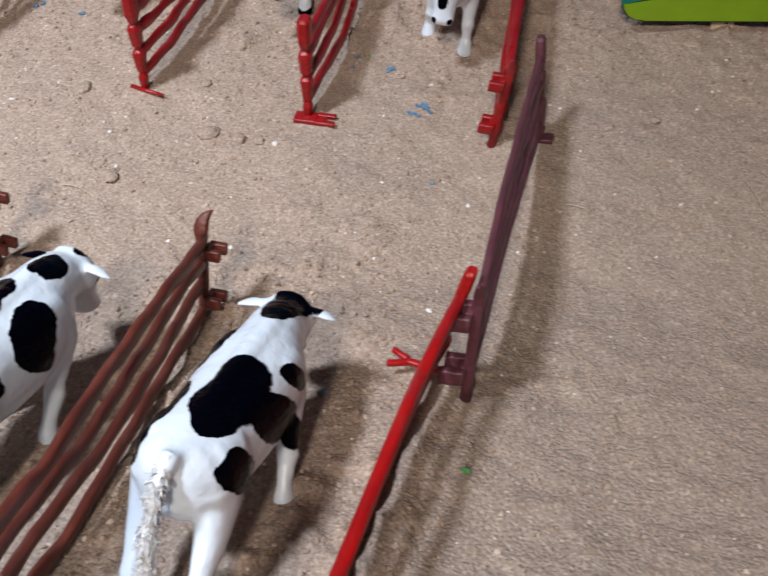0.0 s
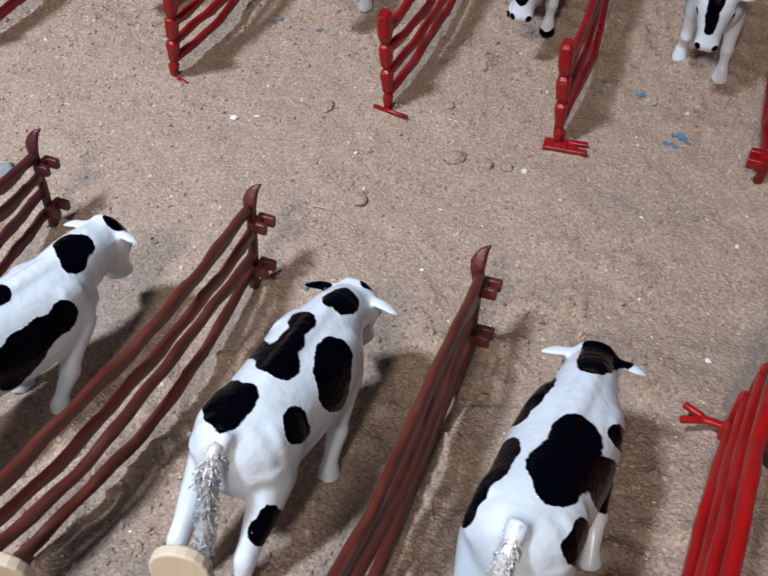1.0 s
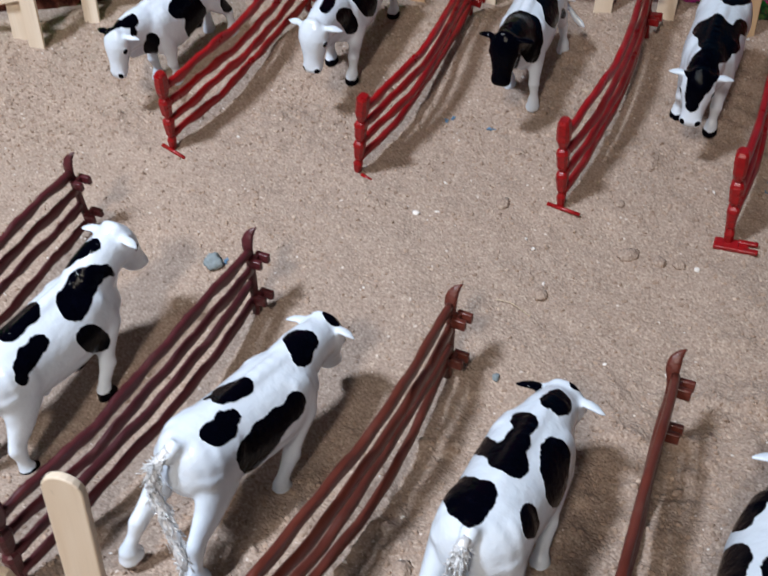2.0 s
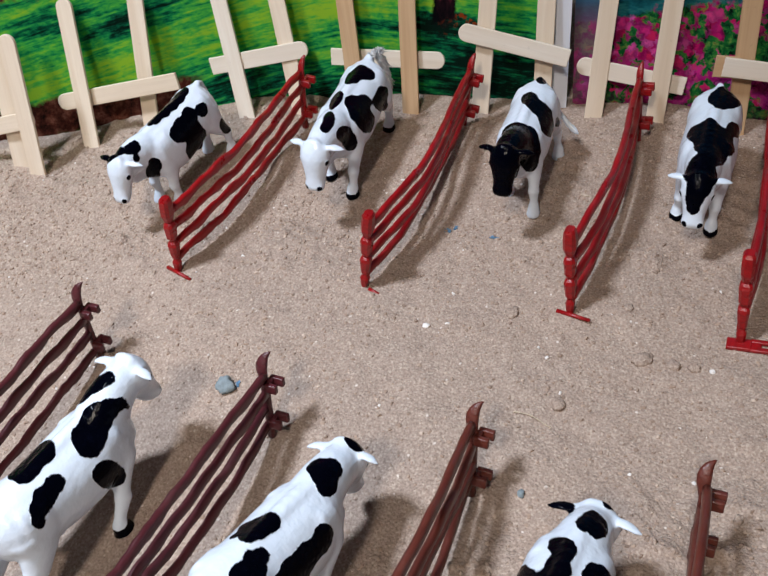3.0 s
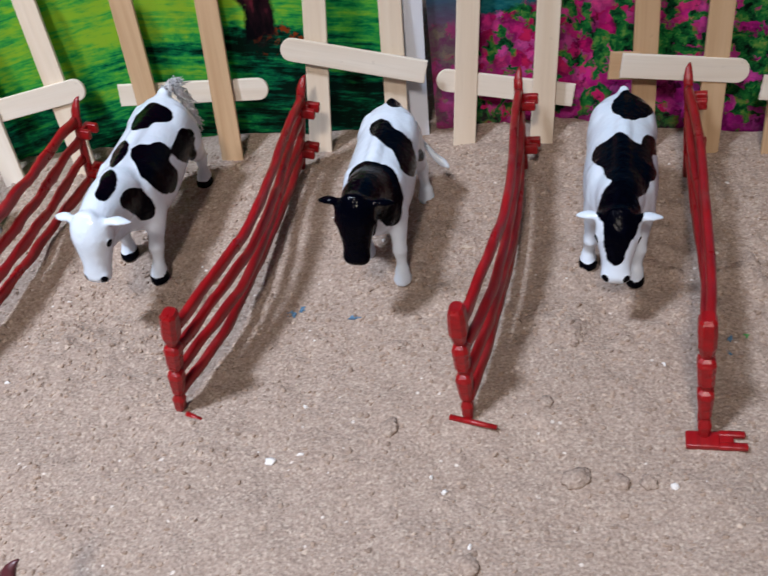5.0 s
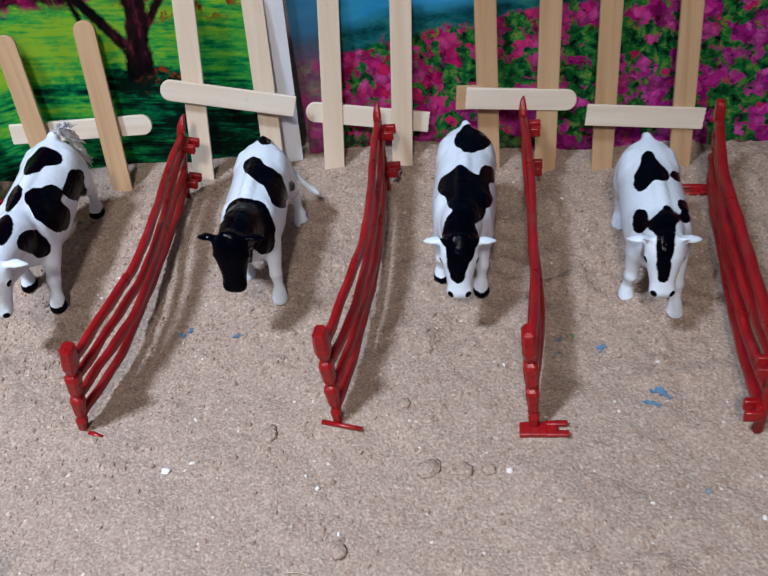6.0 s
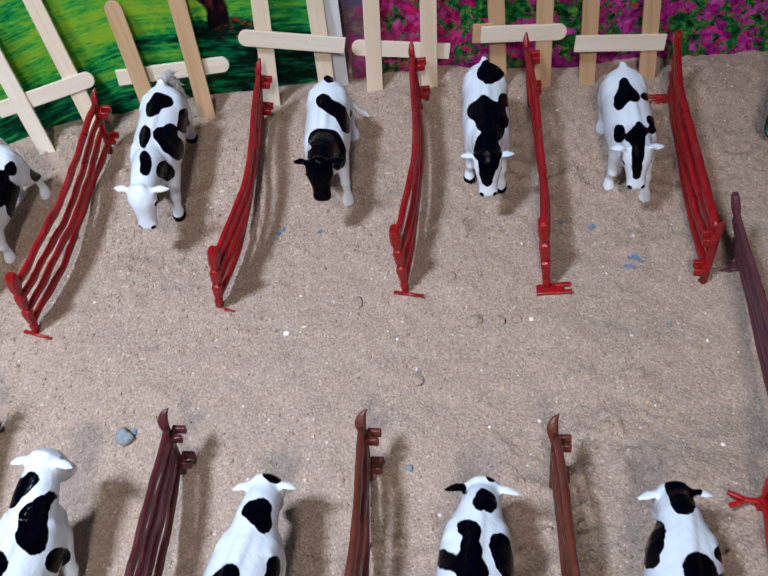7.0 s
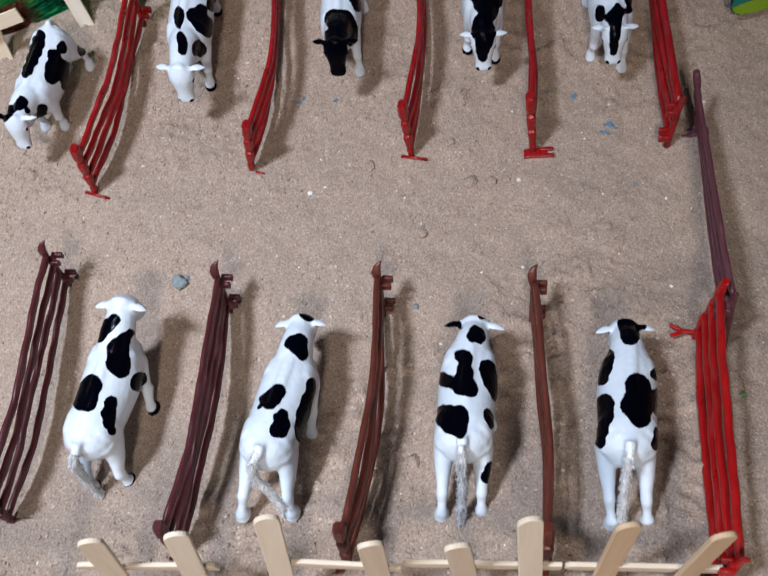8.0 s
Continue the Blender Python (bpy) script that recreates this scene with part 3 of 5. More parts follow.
def toy_fence(start, end, material, bow, label, group, wide=1.0, seed=0, lean=0.0, rake=0.0, twist=(0.0, 0.0)):
    """A moulded panel: chunky end post with a forked foot at the start, four wavy rails, and a post with a bent tip and two open clips at the end. rake: how far the panel's top leans along its length; twist: how far each end leans sideways."""
    rnd = random.Random(seed)
    thin = 0.0016 if seed >= 9 else 0.0020
    sunk = 0.003 if 5 <= seed <= 8 else 0.0015 if seed == 9 else 0.001
    fork = seed in (3, 4, 5, 7, 10)
    loose = 0.25 if seed >= 9 else 1.0
    a, b = Vector((*start, 0)), Vector((*end, 0))
    length = (b - a).length - 0.005
    d = (b - a).normalized()
    base, rise = float(sand_height(a.x, a.y)), float(sand_height(b.x, b.y) - sand_height(a.x, a.y))
    m = Matrix(((d.y, d.x, 0, a.x), (-d.x, d.y, 0, a.y), (0, 0, 1, base - sunk), (0, 0, 0, 1))) @ pose(0, 0, 0, math.degrees(math.atan2(rise, length)), lean, 0)
    ob = empty("toy_fence", m, label, "toy fence", group)

    tilt = math.sqrt(max(0.0, 1 - (rake / 0.0435) ** 2))

    def raked(bm):
        for v in bm.verts:
            u = min(max(v.co.y / length, 0), 1)
            v.co = (v.co.x + v.co.z * (twist[0] * (1 - u) + twist[1] * u), v.co.y + rake * v.co.z / 0.0435, v.co.z * tilt)
        return bm

    def off(s):
        return bow * math.sin(math.pi * min(max(s, 0), 1)) + 0.12 * bow * math.sin(2 * math.pi * s)

    # chunky end post, three faceted blocks
    bm = bmesh.new()
    rings = []
    for z, w, t in ((0.0, 0.9, 1.0), (2, 1.7, 1.8), (6.5, 2.3, 2.4), (8.0, 1.7, 1.8), (8.8, 1.3, 1.4), (10, 2.1, 2.2), (17, 2.9, 3.0), (18.6, 2.5, 2.6), (19.4, 1.5, 1.6), (20.6, 1.6, 1.7), (21.6, 2.5, 2.6), (28.5, 3.1, 3.3), (30, 2.6, 2.7), (30.8, 1.7, 1.8), (32, 2.2, 2.4), (35, 3.0, 3.4), (39.5, 3.0, 3.5), (43.0, 2.8, 3.2), (44.2, 2.1, 2.4)):
        slim = 0.68 if seed in (4, 9, 10) and z > 20 else 0.9
        w, t = w / 1000 * slim * (1 + 0.06 * rnd.uniform(-1, 1)), t / 1000 * slim
        k = 0.55
        rings.append([(x, y + 0.0008, z / 1000) for x, y in ((-w, -t * k), (-w * k, -t), (w * k, -t), (w, -t * k), (w, t * k), (w * k, t), (-w * k, t), (-w, t * k))])
    loft(bm, rings)
    part("end_post", raked(bm), material, ob)
    # forked foot
    bm = bmesh.new()
    if fork:
        box(bm, -0.0055, 0.0045, -0.0034, 0.0026, 0.0004, 0.0026, 0.0006)
        box(bm, 0.0040, 0.0125, -0.0036, -0.0012, 0.0006, 0.0024, 0.0006)
        box(bm, 0.0040, 0.0120, 0.0010, 0.0032, 0.0006, 0.0024, 0.0006)
        box(bm, 0.0036, 0.0085, -0.0016, 0.0014, 0.0009, 0.0020, 0.0004)
    elif seed == 9:
        # a slim stem with two splayed prongs, held clear of the sand
        box(bm, -0.0055, 0.0075, -0.0011, 0.0011, 0.0046, 0.0064, 0.0006)
        for turn in (24, -24):
            first = len(bm.verts)
            box(bm, -0.0006, 0.0060, -0.0009, 0.0009, -0.0009, 0.0009, 0.0005)
            bm.verts.ensure_lookup_table()
            bmesh.ops.transform(bm, matrix=pose(0.0068, 0.0009 * turn / 24, 0.0055, 0, 0, turn), verts=bm.verts[first:])
    else:
        bmesh.ops.create_cone(bm, segments=10, radius1=0.0011, radius2=0.0008, depth=0.006 if seed == 1 else 0.016, cap_ends=True, matrix=pose(0.006 if seed == 1 else 0.002, -0.0014, 0.0016, 0, 90, -10))
    smooth(part("foot", bm, material, ob))
    # rails
    for i, z0 in enumerate((0.0085, 0.0175, 0.0265, 0.0352)):
        bm = bmesh.new()
        rings = []
        ph = rnd.uniform(0, 6)
        sway, sag = rnd.uniform(-0.0011, 0.0011) * loose, rnd.uniform(-0.0011, 0.0009)
        n = 44
        for k in range(n + 1):
            s = k / n
            y = 0.001 + s * (length - 0.002)
            wav = 0.00040 * math.sin(s * 19 + ph) + 0.00034 * math.sin(s * 43 + ph * 2)
            hz = (thin + 0.00030 * math.sin(s * 27 + ph * 1.7) + 0.00032 * rnd.uniform(-1, 1)) * (1.15 if i == 3 else 1)
            hx = 0.0015 * wide
            x, z = off(s) + sway * math.sin(math.pi * s) + 0.0006 * loose * math.sin(s * 9 + ph), z0 + wav + (0.0006 * (i - 1) + sag) * math.sin(math.pi * s)
            rings.append([(x + cx * hx, y, z + cz * hz) for cx, cz in ((-1, -0.55), (-0.5, -1), (0.5, -1), (1, -0.55), (1, 0.55), (0.5, 1), (-0.5, 1), (-1, 0.55))])
        loft(bm, rings)
        smooth(part("rail", raked(bm), material, ob))
    # clip post with bent tip
    bm = bmesh.new()
    rings = []
    for z, y, w, t, lean_x in ((0, 0, 1.8, 1.5, 0), (8, 0, 1.7, 1.4, 0), (20, 0, 1.7, 1.4, 0), (31, 0.0, 1.7, 1.3, 0), (34, 0.2, 1.9, 1.2, -0.5), (36.5, 0.6, 2.3, 1.1, -1.0), (38.8, 1.3, 2.4, 1.0, -1.1), (40.8, 2.3, 2.0, 0.9, -0.8), (42.2, 3.3, 1.5, 0.75, -0.1), (43.1, 4.0, 0.9, 0.6, 0.8), (43.5, 4.5, 0.3, 0.3, 1.6)):
        curl = 1.0 if 5 <= seed <= 8 else 0.25
        lean_x, w = lean_x * curl, w if curl == 1.0 or z < 35 else w * 0.75
        w, t, y, z = w / 1000, t / 1000, y / 1000, z / 1000
        rings.append([(cx * w + lean_x / 1000, length + y + cy * t, z - 0.6 * cy * t * min(1.0, max(0.0, (z - 0.034) * 120))) for cx, cy in ((-1, -0.5), (-0.5, -1), (0.5, -1), (1, -0.5), (1, 0.5), (0.5, 1), (-0.5, 1), (-1, 0.5))])
    loft(bm, rings)
    smooth(part("clip_post", raked(bm), material, ob))
    size = 1.35 if seed == 10 else 1.1
    for z in (0.0115, 0.0305):
        bm = bmesh.new()
        box(bm, 0.001, 0.0062, length - 0.0028, length - 0.0008, z - 0.0018, z + 0.0018, 0.0005)
        box(bm, 0.001, 0.0066, length + 0.0018, length + 0.0038, z - 0.0018, z + 0.0018, 0.0005)
        box(bm, 0.0008, 0.0030, length - 0.0010, length + 0.0020, z - 0.0017, z + 0.0017, 0.0005)
        bmesh.ops.transform(bm, matrix=Matrix.Translation((0.001, length, z)) @ Matrix.Scale(size, 4) @ Matrix.Translation((-0.001, -length, -z)), verts=bm.verts)
        smooth(part("clip", raked(bm), material, ob))
    return ob


RB, PB = "red toy fence panels of the back pens", "brown toy fence panels of the front pens"
for i, (start, end, mat, bow, group, label, wide, lean, rake, *twist) in enumerate((
    ((-0.2515, 0.369), (-0.214, 0.496), RED, 0.004, RB, "dark red plastic toy fence panel between back pens", 1.0, 3, 0.006),
    ((-0.155, 0.366), (-0.123, 0.501), RED, 0.006, RB, "dark red plastic toy fence panel bowed between back pens", 1.0, 8, 0.006),
    ((-0.0575, 0.356), (-0.0265, 0.494), RED, 0.005, RB, "dark red plastic toy fence panel beside tan sticks", 1.0, -4, 0.008),
    ((0.014, 0.343), (0.0375, 0.478), RED, 0.003, RB, "dark red plastic toy fence panel with forked foot", 1.0, -4, 0.012),
    ((0.116, 0.459), (0.0895, 0.3255), RED, 0.003, RB, "dark red plastic toy fence panel closing the back row", 1.3, 0, -0.010, 0.02, -0.08),
    ((-0.297, 0.174), (-0.267, 0.314), PLUM, 0.003, PB, "plum brown plastic toy fence panel in front pens", 1.0, 0, 0.002),
    ((-0.206, 0.138), (-0.174, 0.281), PLUM, 0.003, PB, "plum brown plastic toy fence panel beside a grazing toy cow", 1.0, 0, 0.002),
    ((-0.1240, 0.118), (-0.088, 0.263), BROWN, 0.005, PB, "reddish brown plastic toy fence panel in front pens", 1.0, 0, 0.001),
    ((-0.0375, 0.097), (-0.009, 0.244), BROWN, 0.003, PB, "reddish brown plastic toy fence panel standing upright", 1.0, 0, 0.001),
    ((0.0650, 0.204), (0.0277, 0.069), BRIGHT_RED, 0.0015, PB, "bright red plastic toy fence panel closing the front row", 1.15, 0, -0.004, -0.17, -0.11),
    ((0.1110, 0.335), (0.0795, 0.188), MAUVE, 0.0005, PB, "dusty mauve plastic toy fence panel across the aisle", 0.9, 10, -0.008, 0.02, -0.12),
)):
    toy_fence(start, end, mat, bow, label, group, wide, i, lean, rake, twist or (0.0, 0.0))
# ---- toy cows ----


def tube(bm, rows, side=(1, 0, 0), n=14):
    """rows: (x, y, z, half width, half height) in millimetres along a bent axis."""
    pts = [Vector(r[:3]) / 1000 for r in rows]
    rings = []
    for i, r in enumerate(rows):
        d = (pts[min(i + 1, len(pts) - 1)] - pts[max(i - 1, 0)]).normalized()
        s = (Vector(side) - d * Vector(side).dot(d)).normalized()
        u = s.cross(d)
        rings.append([pts[i] + s * (math.cos(2 * math.pi * k / n) * r[3] / 1000) + u * (math.sin(2 * math.pi * k / n) * r[4] / 1000) for k in range(n)])
    loft(bm, rings)


def cow(name, m, spots, label, group, feet=0.0, head=(0, 0, 0), legs=((0, 0), (0, 0), (0, 0), (0, 0)), tail=None, scale=1.0, horns=False, ear=0.84, tall=1.0, along=(0, 0, -1), eyes=True, shift=(0, 0), face=(), dark_ears=()):
    """A moulded standing cow that looks along +y. head: turn, drop, rise; shift: the head's place to the right and forward; face: patches on the head; dark_ears: sides; legs: foot shifts in x and y, front right, front left, hind right, hind left."""
    bm = bmesh.new()
    # barrel, rump, shoulders
    tube(bm, [(0, -39.5, 33, 3, 4), (0, -38.2, 32.8, 7.5, 8), (0, -34, 32.8, 11.2, 11.6), (0, -27, 32.2, 12.9, 13), (0, -20, 31.2, 12.6, 13.6), (0, -12, 30.0, 13.0, 14.4), (0, -3, 29.4, 13.5, 14.8), (0, 5, 30, 13.2, 14.4), (0, 12, 31.3, 11.9, 13.2), (0, 18, 33.2, 9.2, 10.8), (0, 21, 34.2, 5, 6)], n=40)
    for s in (1, -1):
        tube(bm, [(s * 5.0, -34, 33, 3, 5), (s * 6.4, -30, 33.5, 6.0, 9.8), (s * 7.2, -24, 32, 6.0, 10.2), (s * 6.8, -16, 30, 4.5, 7), (s * 5, -9, 30, 2, 3)], n=24)
        tube(bm, [(s * 6.0, 0, 32, 3, 5), (s * 7.2, 5, 32.5, 5.6, 9.4), (s * 6.8, 11, 32.0, 5.2, 9.0), (s * 5.5, 16, 32, 2.5, 4)], n=24)
    # spine, with small knuckles
    spine = []
    for k in range(27):
        y = -36 + k * 2.0
        spine.append((0, y, 43.5 + 0.7 * math.cos((y + 6) * 0.09) + 0.22 * (k % 2), 2.6 + 0.3 * (k % 2), 1.5))
    tube(bm, spine, n=20)
    turn, drop, rise = head
    at = Vector((shift[0], 26 + shift[1], 43 + rise)) / 1000
    h = Matrix.Translation(at) @ pose(0, 0, 0, -drop, 0, -turn) @ Matrix.Diagonal((1, 0.84, 0.86, 1)) @ Matrix.Translation((0, -0.026, -0.043))
    # neck with folds of skin, from the shoulders to the back of the head
    root, nape = Vector((0, 9, 33)), (h @ Vector((0, 0.0285, 0.0385))) * 1000
    neck = []
    for k in range(11):
        u = k / 10
        c = root.lerp(nape, u) + Vector((0, 0, 2.4 * math.sin(math.pi * u)))
        fold = 0.18 * (k % 2)
        neck.append((c.x, c.y, c.z, 9.6 - 3.2 * u + fold, 10.6 - 3.6 * u + fold))
    tube(bm, neck, n=28)
    tube(bm, [(root.x, 12, 24, 2, 3), (nape.x * 0.3, 17, 25.5, 2.6, 4.2), (nape.x * 0.7, nape.y - 4, nape.z - 9, 2.2, 3.4), (nape.x, nape.y, nape.z - 5, 1.2, 1.6)], n=12)
    start = len(bm.verts)
    # skull, forehead, muzzle with nostril swells, jaw
    tube(bm, [(0, 23.2, 43.2, 3.4, 2.6), (0, 25.4, 42.6, 6.6, 5.4), (0, 28.5, 41.0, 7.7, 7.0), (0, 32, 38.8, 7.5, 7.4), (0, 36, 36.2, 6.3, 6.6), (0, 40, 33.8, 5.2, 5.6), (0, 43.5, 31.8, 4.9, 5.0), (0, 46, 30.4, 4.6, 4.4), (0, 47.6, 29.6, 3.0, 2.8)], n=28)
    tube(bm, [(0, 22.5, 44, 2, 1), (0, 25, 46.0, 4.6, 2.4), (0, 29, 45.2, 5.0, 2.6), (0, 33, 42.3, 4.0, 1.8), (0, 39, 38.0, 2.4, 1.4)], n=16)
    tube(bm, [(0, 41.5, 33.6, 3, 3), (0, 44.5, 32.4, 5.4, 3.8), (0, 46.8, 31.2, 5.2, 3.5), (0, 48.3, 30.4, 3.4, 2)], n=16)
    tube(bm, [(0, 31, 33.5, 2.5, 2), (0, 36, 31.2, 3.8, 2.6), (0, 42, 28.6, 3.4, 2.2), (0, 45.5, 27.6, 2.0, 1.2)], n=14)
    for s in (1, -1):
        first = len(bm.verts)
        tube(bm, [(s * 5, 26.6, 42.6, 1.9, 1.6), (s * (5 + 2.4 * ear), 26.4, 43.0, 1.9, 1.3), (s * (5 + 4.6 * ear), 25.8, 43.0, 3.0, 1.15), (s * (5 + 6.8 * ear), 25.4, 42.7, 2.9, 1.0), (s * (5 + 9.0 * ear), 25.0, 42.1, 2.0, 0.9), (s * (5 + 11.2 * ear), 24.6, 41.4, 0.7, 0.7)], side=(0, 1, 0), n=14)
        bm.verts.ensure_lookup_table()
        ease = Matrix.Translation((0, 0.026, 0.042)) @ pose(0, 0, 0, drop * 0.8) @ Matrix.Translation((0, -0.026, -0.042))
        for v in bm.verts[first:]:
            v.co = ease @ v.co
        tube(bm, [(s * 6.2, 31.2, 41.0, 0.4, 0.4), (s * 6.7, 33.0, 40.2, 1.7, 1.5), (s * 6.1, 35.4, 38.8, 0.4, 0.4)], n=10)
        tube(bm, [(s * 3.0, 45.2, 33.4, 0.4, 0.4), (s * 3.5, 46.8, 32.4, 1.6, 1.3), (s * 3.0, 48.2, 31.2, 0.4, 0.4)], n=10)
        if horns:
            tube(bm, [(s * 4, 27.0, 45, 1.3, 1.3), (s * 7.5, 27, 46.6, 1.1, 1.1), (s * 9.5, 28, 48.6, 0.6, 0.6)], n=8)
    bm.verts.ensure_lookup_table()
    for v in bm.verts[start:]:
        v.co = h @ v.co
    for (fx, fy), (sx, y, hind) in zip(legs, ((1, 10, False), (-1, 10, False), (1, -30, True), (-1, -30, True))):
        x = sx * 8.2
        if hind:
            rows = [(x * 0.9, y + 1, 33, 5.4, 9), (x, y + 0.5, 26, 5.2, 8), (x * 1.02 + fx * 0.3, y - 2 + fy * 0.3, 19.5, 3.9, 5.0), (x + fx * 0.5, y - 4.5 + fy * 0.5, 15, 2.7, 3.5), (x + fx * 0.6, y - 5.0 + fy * 0.6, 13, 2.9, 3.5), (x + fx * 0.75, y - 4.0 + fy * 0.75, 9, 2.15, 2.45), (x + fx * 0.88, y - 3.6 + fy * 0.88, 6, 2.2, 2.5), (x + fx * 0.95, y - 3 + fy * 0.95, 4.3, 3.2, 3.5), (x + fx, y - 2 + fy, 3.0, 3.1, 3.4), (x + fx, y - 1.6 + fy, 1.6, 3.6, 4.3), (x + fx, y - 1.4 + fy, -0.6, 3.8, 4.5)]
        else:
            rows = [(x * 0.9, y, 32, 4.8, 7), (x, y, 25, 4.6, 6), (x + fx * 0.3, y + fy * 0.3, 19, 3.6, 4.3), (x + fx * 0.5, y + 0.8 + fy * 0.5, 14, 2.8, 3.1), (x + fx * 0.58, y + 1.4 + fy * 0.58, 12.2, 3.3, 3.6), (x + fx * 0.66, y + 0.8 + fy * 0.66, 10.2, 2.6, 2.8), (x + fx * 0.85, y + fy * 0.85, 6.5, 2.15, 2.35), (x + fx * 0.95, y + 0.3 + fy * 0.95, 4.3, 3.1, 3.4), (x + fx, y + 0.8 + fy, 3.0, 3.0, 3.3), (x + fx, y + 1.3 + fy, 1.6, 3.7, 4.3), (x + fx, y + 1.4 + fy, -0.6, 3.9, 4.5)]
        tube(bm, rows, n=20)
    tube(bm, [(0, -22, 18, 4, 2), (0, -19, 15.5, 4.6, 3.4), (0, -14, 16.5, 3, 2)], n=14)
    if tail == "swung":
        tube(bm, [(0, -36, 44, 2.2, 1.8), (-2, -40.5, 39, 1.7, 1.7), (-6, -42, 31, 1.3, 1.3), (-11, -40, 23, 1.2, 1.2), (-16, -37.5, 18, 1.9, 1.5), (-19.5, -36, 16, 2.1, 1.6), (-22.5, -34.5, 14.5, 0.8, 0.8)], n=10)
    elif tail == "plain":
        tube(bm, [(0, -36, 44, 2.2, 1.6), (0.5, -39.5, 42, 1.5, 1.5), (1, -41.5, 35, 1.3, 1.3), (1.5, -42, 24, 1.3, 1.3), (2, -41.5, 15, 2.2, 2.2), (2, -41, 8, 0.8, 0.8)], n=10)
    else:
        tube(bm, [(0, -36, 44, 2.8, 2.0), (0, -39.2, 42, 2.4, 2.2), (0, -41, 38.5, 1.2, 1.2)], n=10)
    if eyes:
        spots = spots + [(*((h @ (Vector(e[:3]) / 1000)) * 1000), e[3]) for e in EYES]
    spots = spots + [(*((h @ (Vector(e[:3]) / 1000)) * 1000), e[3]) for e in face]
    for s in dark_ears:
        for k in (4.6, 6.8, 9.0, 11.2):
            spots = spots + [(*((h @ (ease @ (Vector((s * (5 + k * ear), 25.6, 42.6)) / 1000))) * 1000), 2.4)]
    raw = bpy.data.meshes.new("raw")
    bmesh.ops.recalc_face_normals(bm, faces=bm.faces)
    bm.to_mesh(raw)
    bm.free()
    tmp = new("raw", raw)
    mod = tmp.modifiers.new("join", "REMESH")
    mod.mode, mod.voxel_size = "VOXEL", 0.0007
    soft = tmp.modifiers.new("soften", "SMOOTH")
    soft.factor, soft.iterations = 0.5, 16
    view = bpy.context.evaluated_depsgraph_get()
    mesh = bpy.data.meshes.new_from_object(tmp.evaluated_get(view))
    bpy.data.objects.remove(tmp)
    mesh.name = name
    mesh.materials.clear()
    mesh.materials.append(hide(label.replace(" ", "_")[:40], spots, feet, along))
    if isinstance(tail, (list, tuple)):
        # a tail of crinkled silver threads
        bm = bmesh.new()
        bm.from_mesh(mesh)
        before = len(bm.faces)
        rnd = random.Random(len(label) + int(m.translation.x * 1e4))
        path = [Vector(v) / 1000 for v in tail]
        core = []
        for j in range(15):
            s = j / 14 * (len(path) - 1)
            i = min(int(s), len(path) - 2)
            c = path[i].lerp(path[i + 1], s - i) * 1000
            w = (1.7 if j < 13 else 0.9) + rnd.uniform(-0.3, 0.3)
            core.append((c.x + rnd.uniform(-0.5, 0.5), c.y + rnd.uniform(-0.5, 0.5), c.z, w, w))
        tube(bm, core, side=(0.7, 0.7, 0.1), n=7)
        for k in range(1100):
            s = rnd.uniform(0.04, 1.0) * (len(path) - 1)
            i = min(int(s), len(path) - 2)
            c = path[i].lerp(path[i + 1], s - i)
            down = (path[i + 1] - path[i]).normalized()
            out = Vector((rnd.gauss(0, 1), rnd.gauss(0, 1), rnd.gauss(0, 1))).normalized() + down * rnd.uniform(0.4, 2.0)
            reach = rnd.uniform(0.0016, 0.0030)
            rows = []
            for j in range(6):
                q = c + out * (reach * j / 5) + Vector((rnd.uniform(-1, 1), rnd.uniform(-1, 1), rnd.uniform(-1, 1))) * 0.0005
                rows.append((q.x * 1000, q.y * 1000, q.z * 1000, 0.20, 0.11))
            tube(bm, rows, side=(rnd.uniform(-1, 1), rnd.uniform(-1, 1), 0.3), n=4)
        bm.faces.ensure_lookup_table()
        for f in bm.faces[before:]:
            f.material_index = 1
        bm.to_mesh(mesh)
        bm.free()
        mesh.materials.append(TINSEL)
    ob = smooth(new(name, mesh))
    ob.matrix_world = m @ Matrix.Diagonal((scale, scale, scale * tall, 1))
    return tagged(ob, label, "toy cow", group)


def stand(rump, poll, back=-38.0, front=28.0, scale=1.0, high=45.0, low=45.0):
    """Pose on the sand that brings two heights of the cow's midline, back and front, over two places of the plan."""
    a, b = Vector(rump), Vector(poll)
    d = (b - a).normalized()
    turn = -math.degrees(math.atan2(d.x, d.y))
    spot, m = (a + b) / 2, None
    for _ in range(4):
        f, r = spot + d * 0.012 * scale, spot - d * 0.031 * scale
        zf, zr = float(sand_height(f.x, f.y)), float(sand_height(r.x, r.y))
        tip = math.degrees(math.atan2(zf - zr, 0.043 * scale))
        m = pose(spot.x, spot.y, zr + (zf - zr) * 31 / 43 - 0.0008, 0, 0, turn) @ pose(0, 0, 0, tip)
        mid = m @ Vector((0, (back + front) / 2000 * scale, (high + low) / 2000 * scale))
        spot = spot + ((a + b) / 2 - mid.xy)
    return m


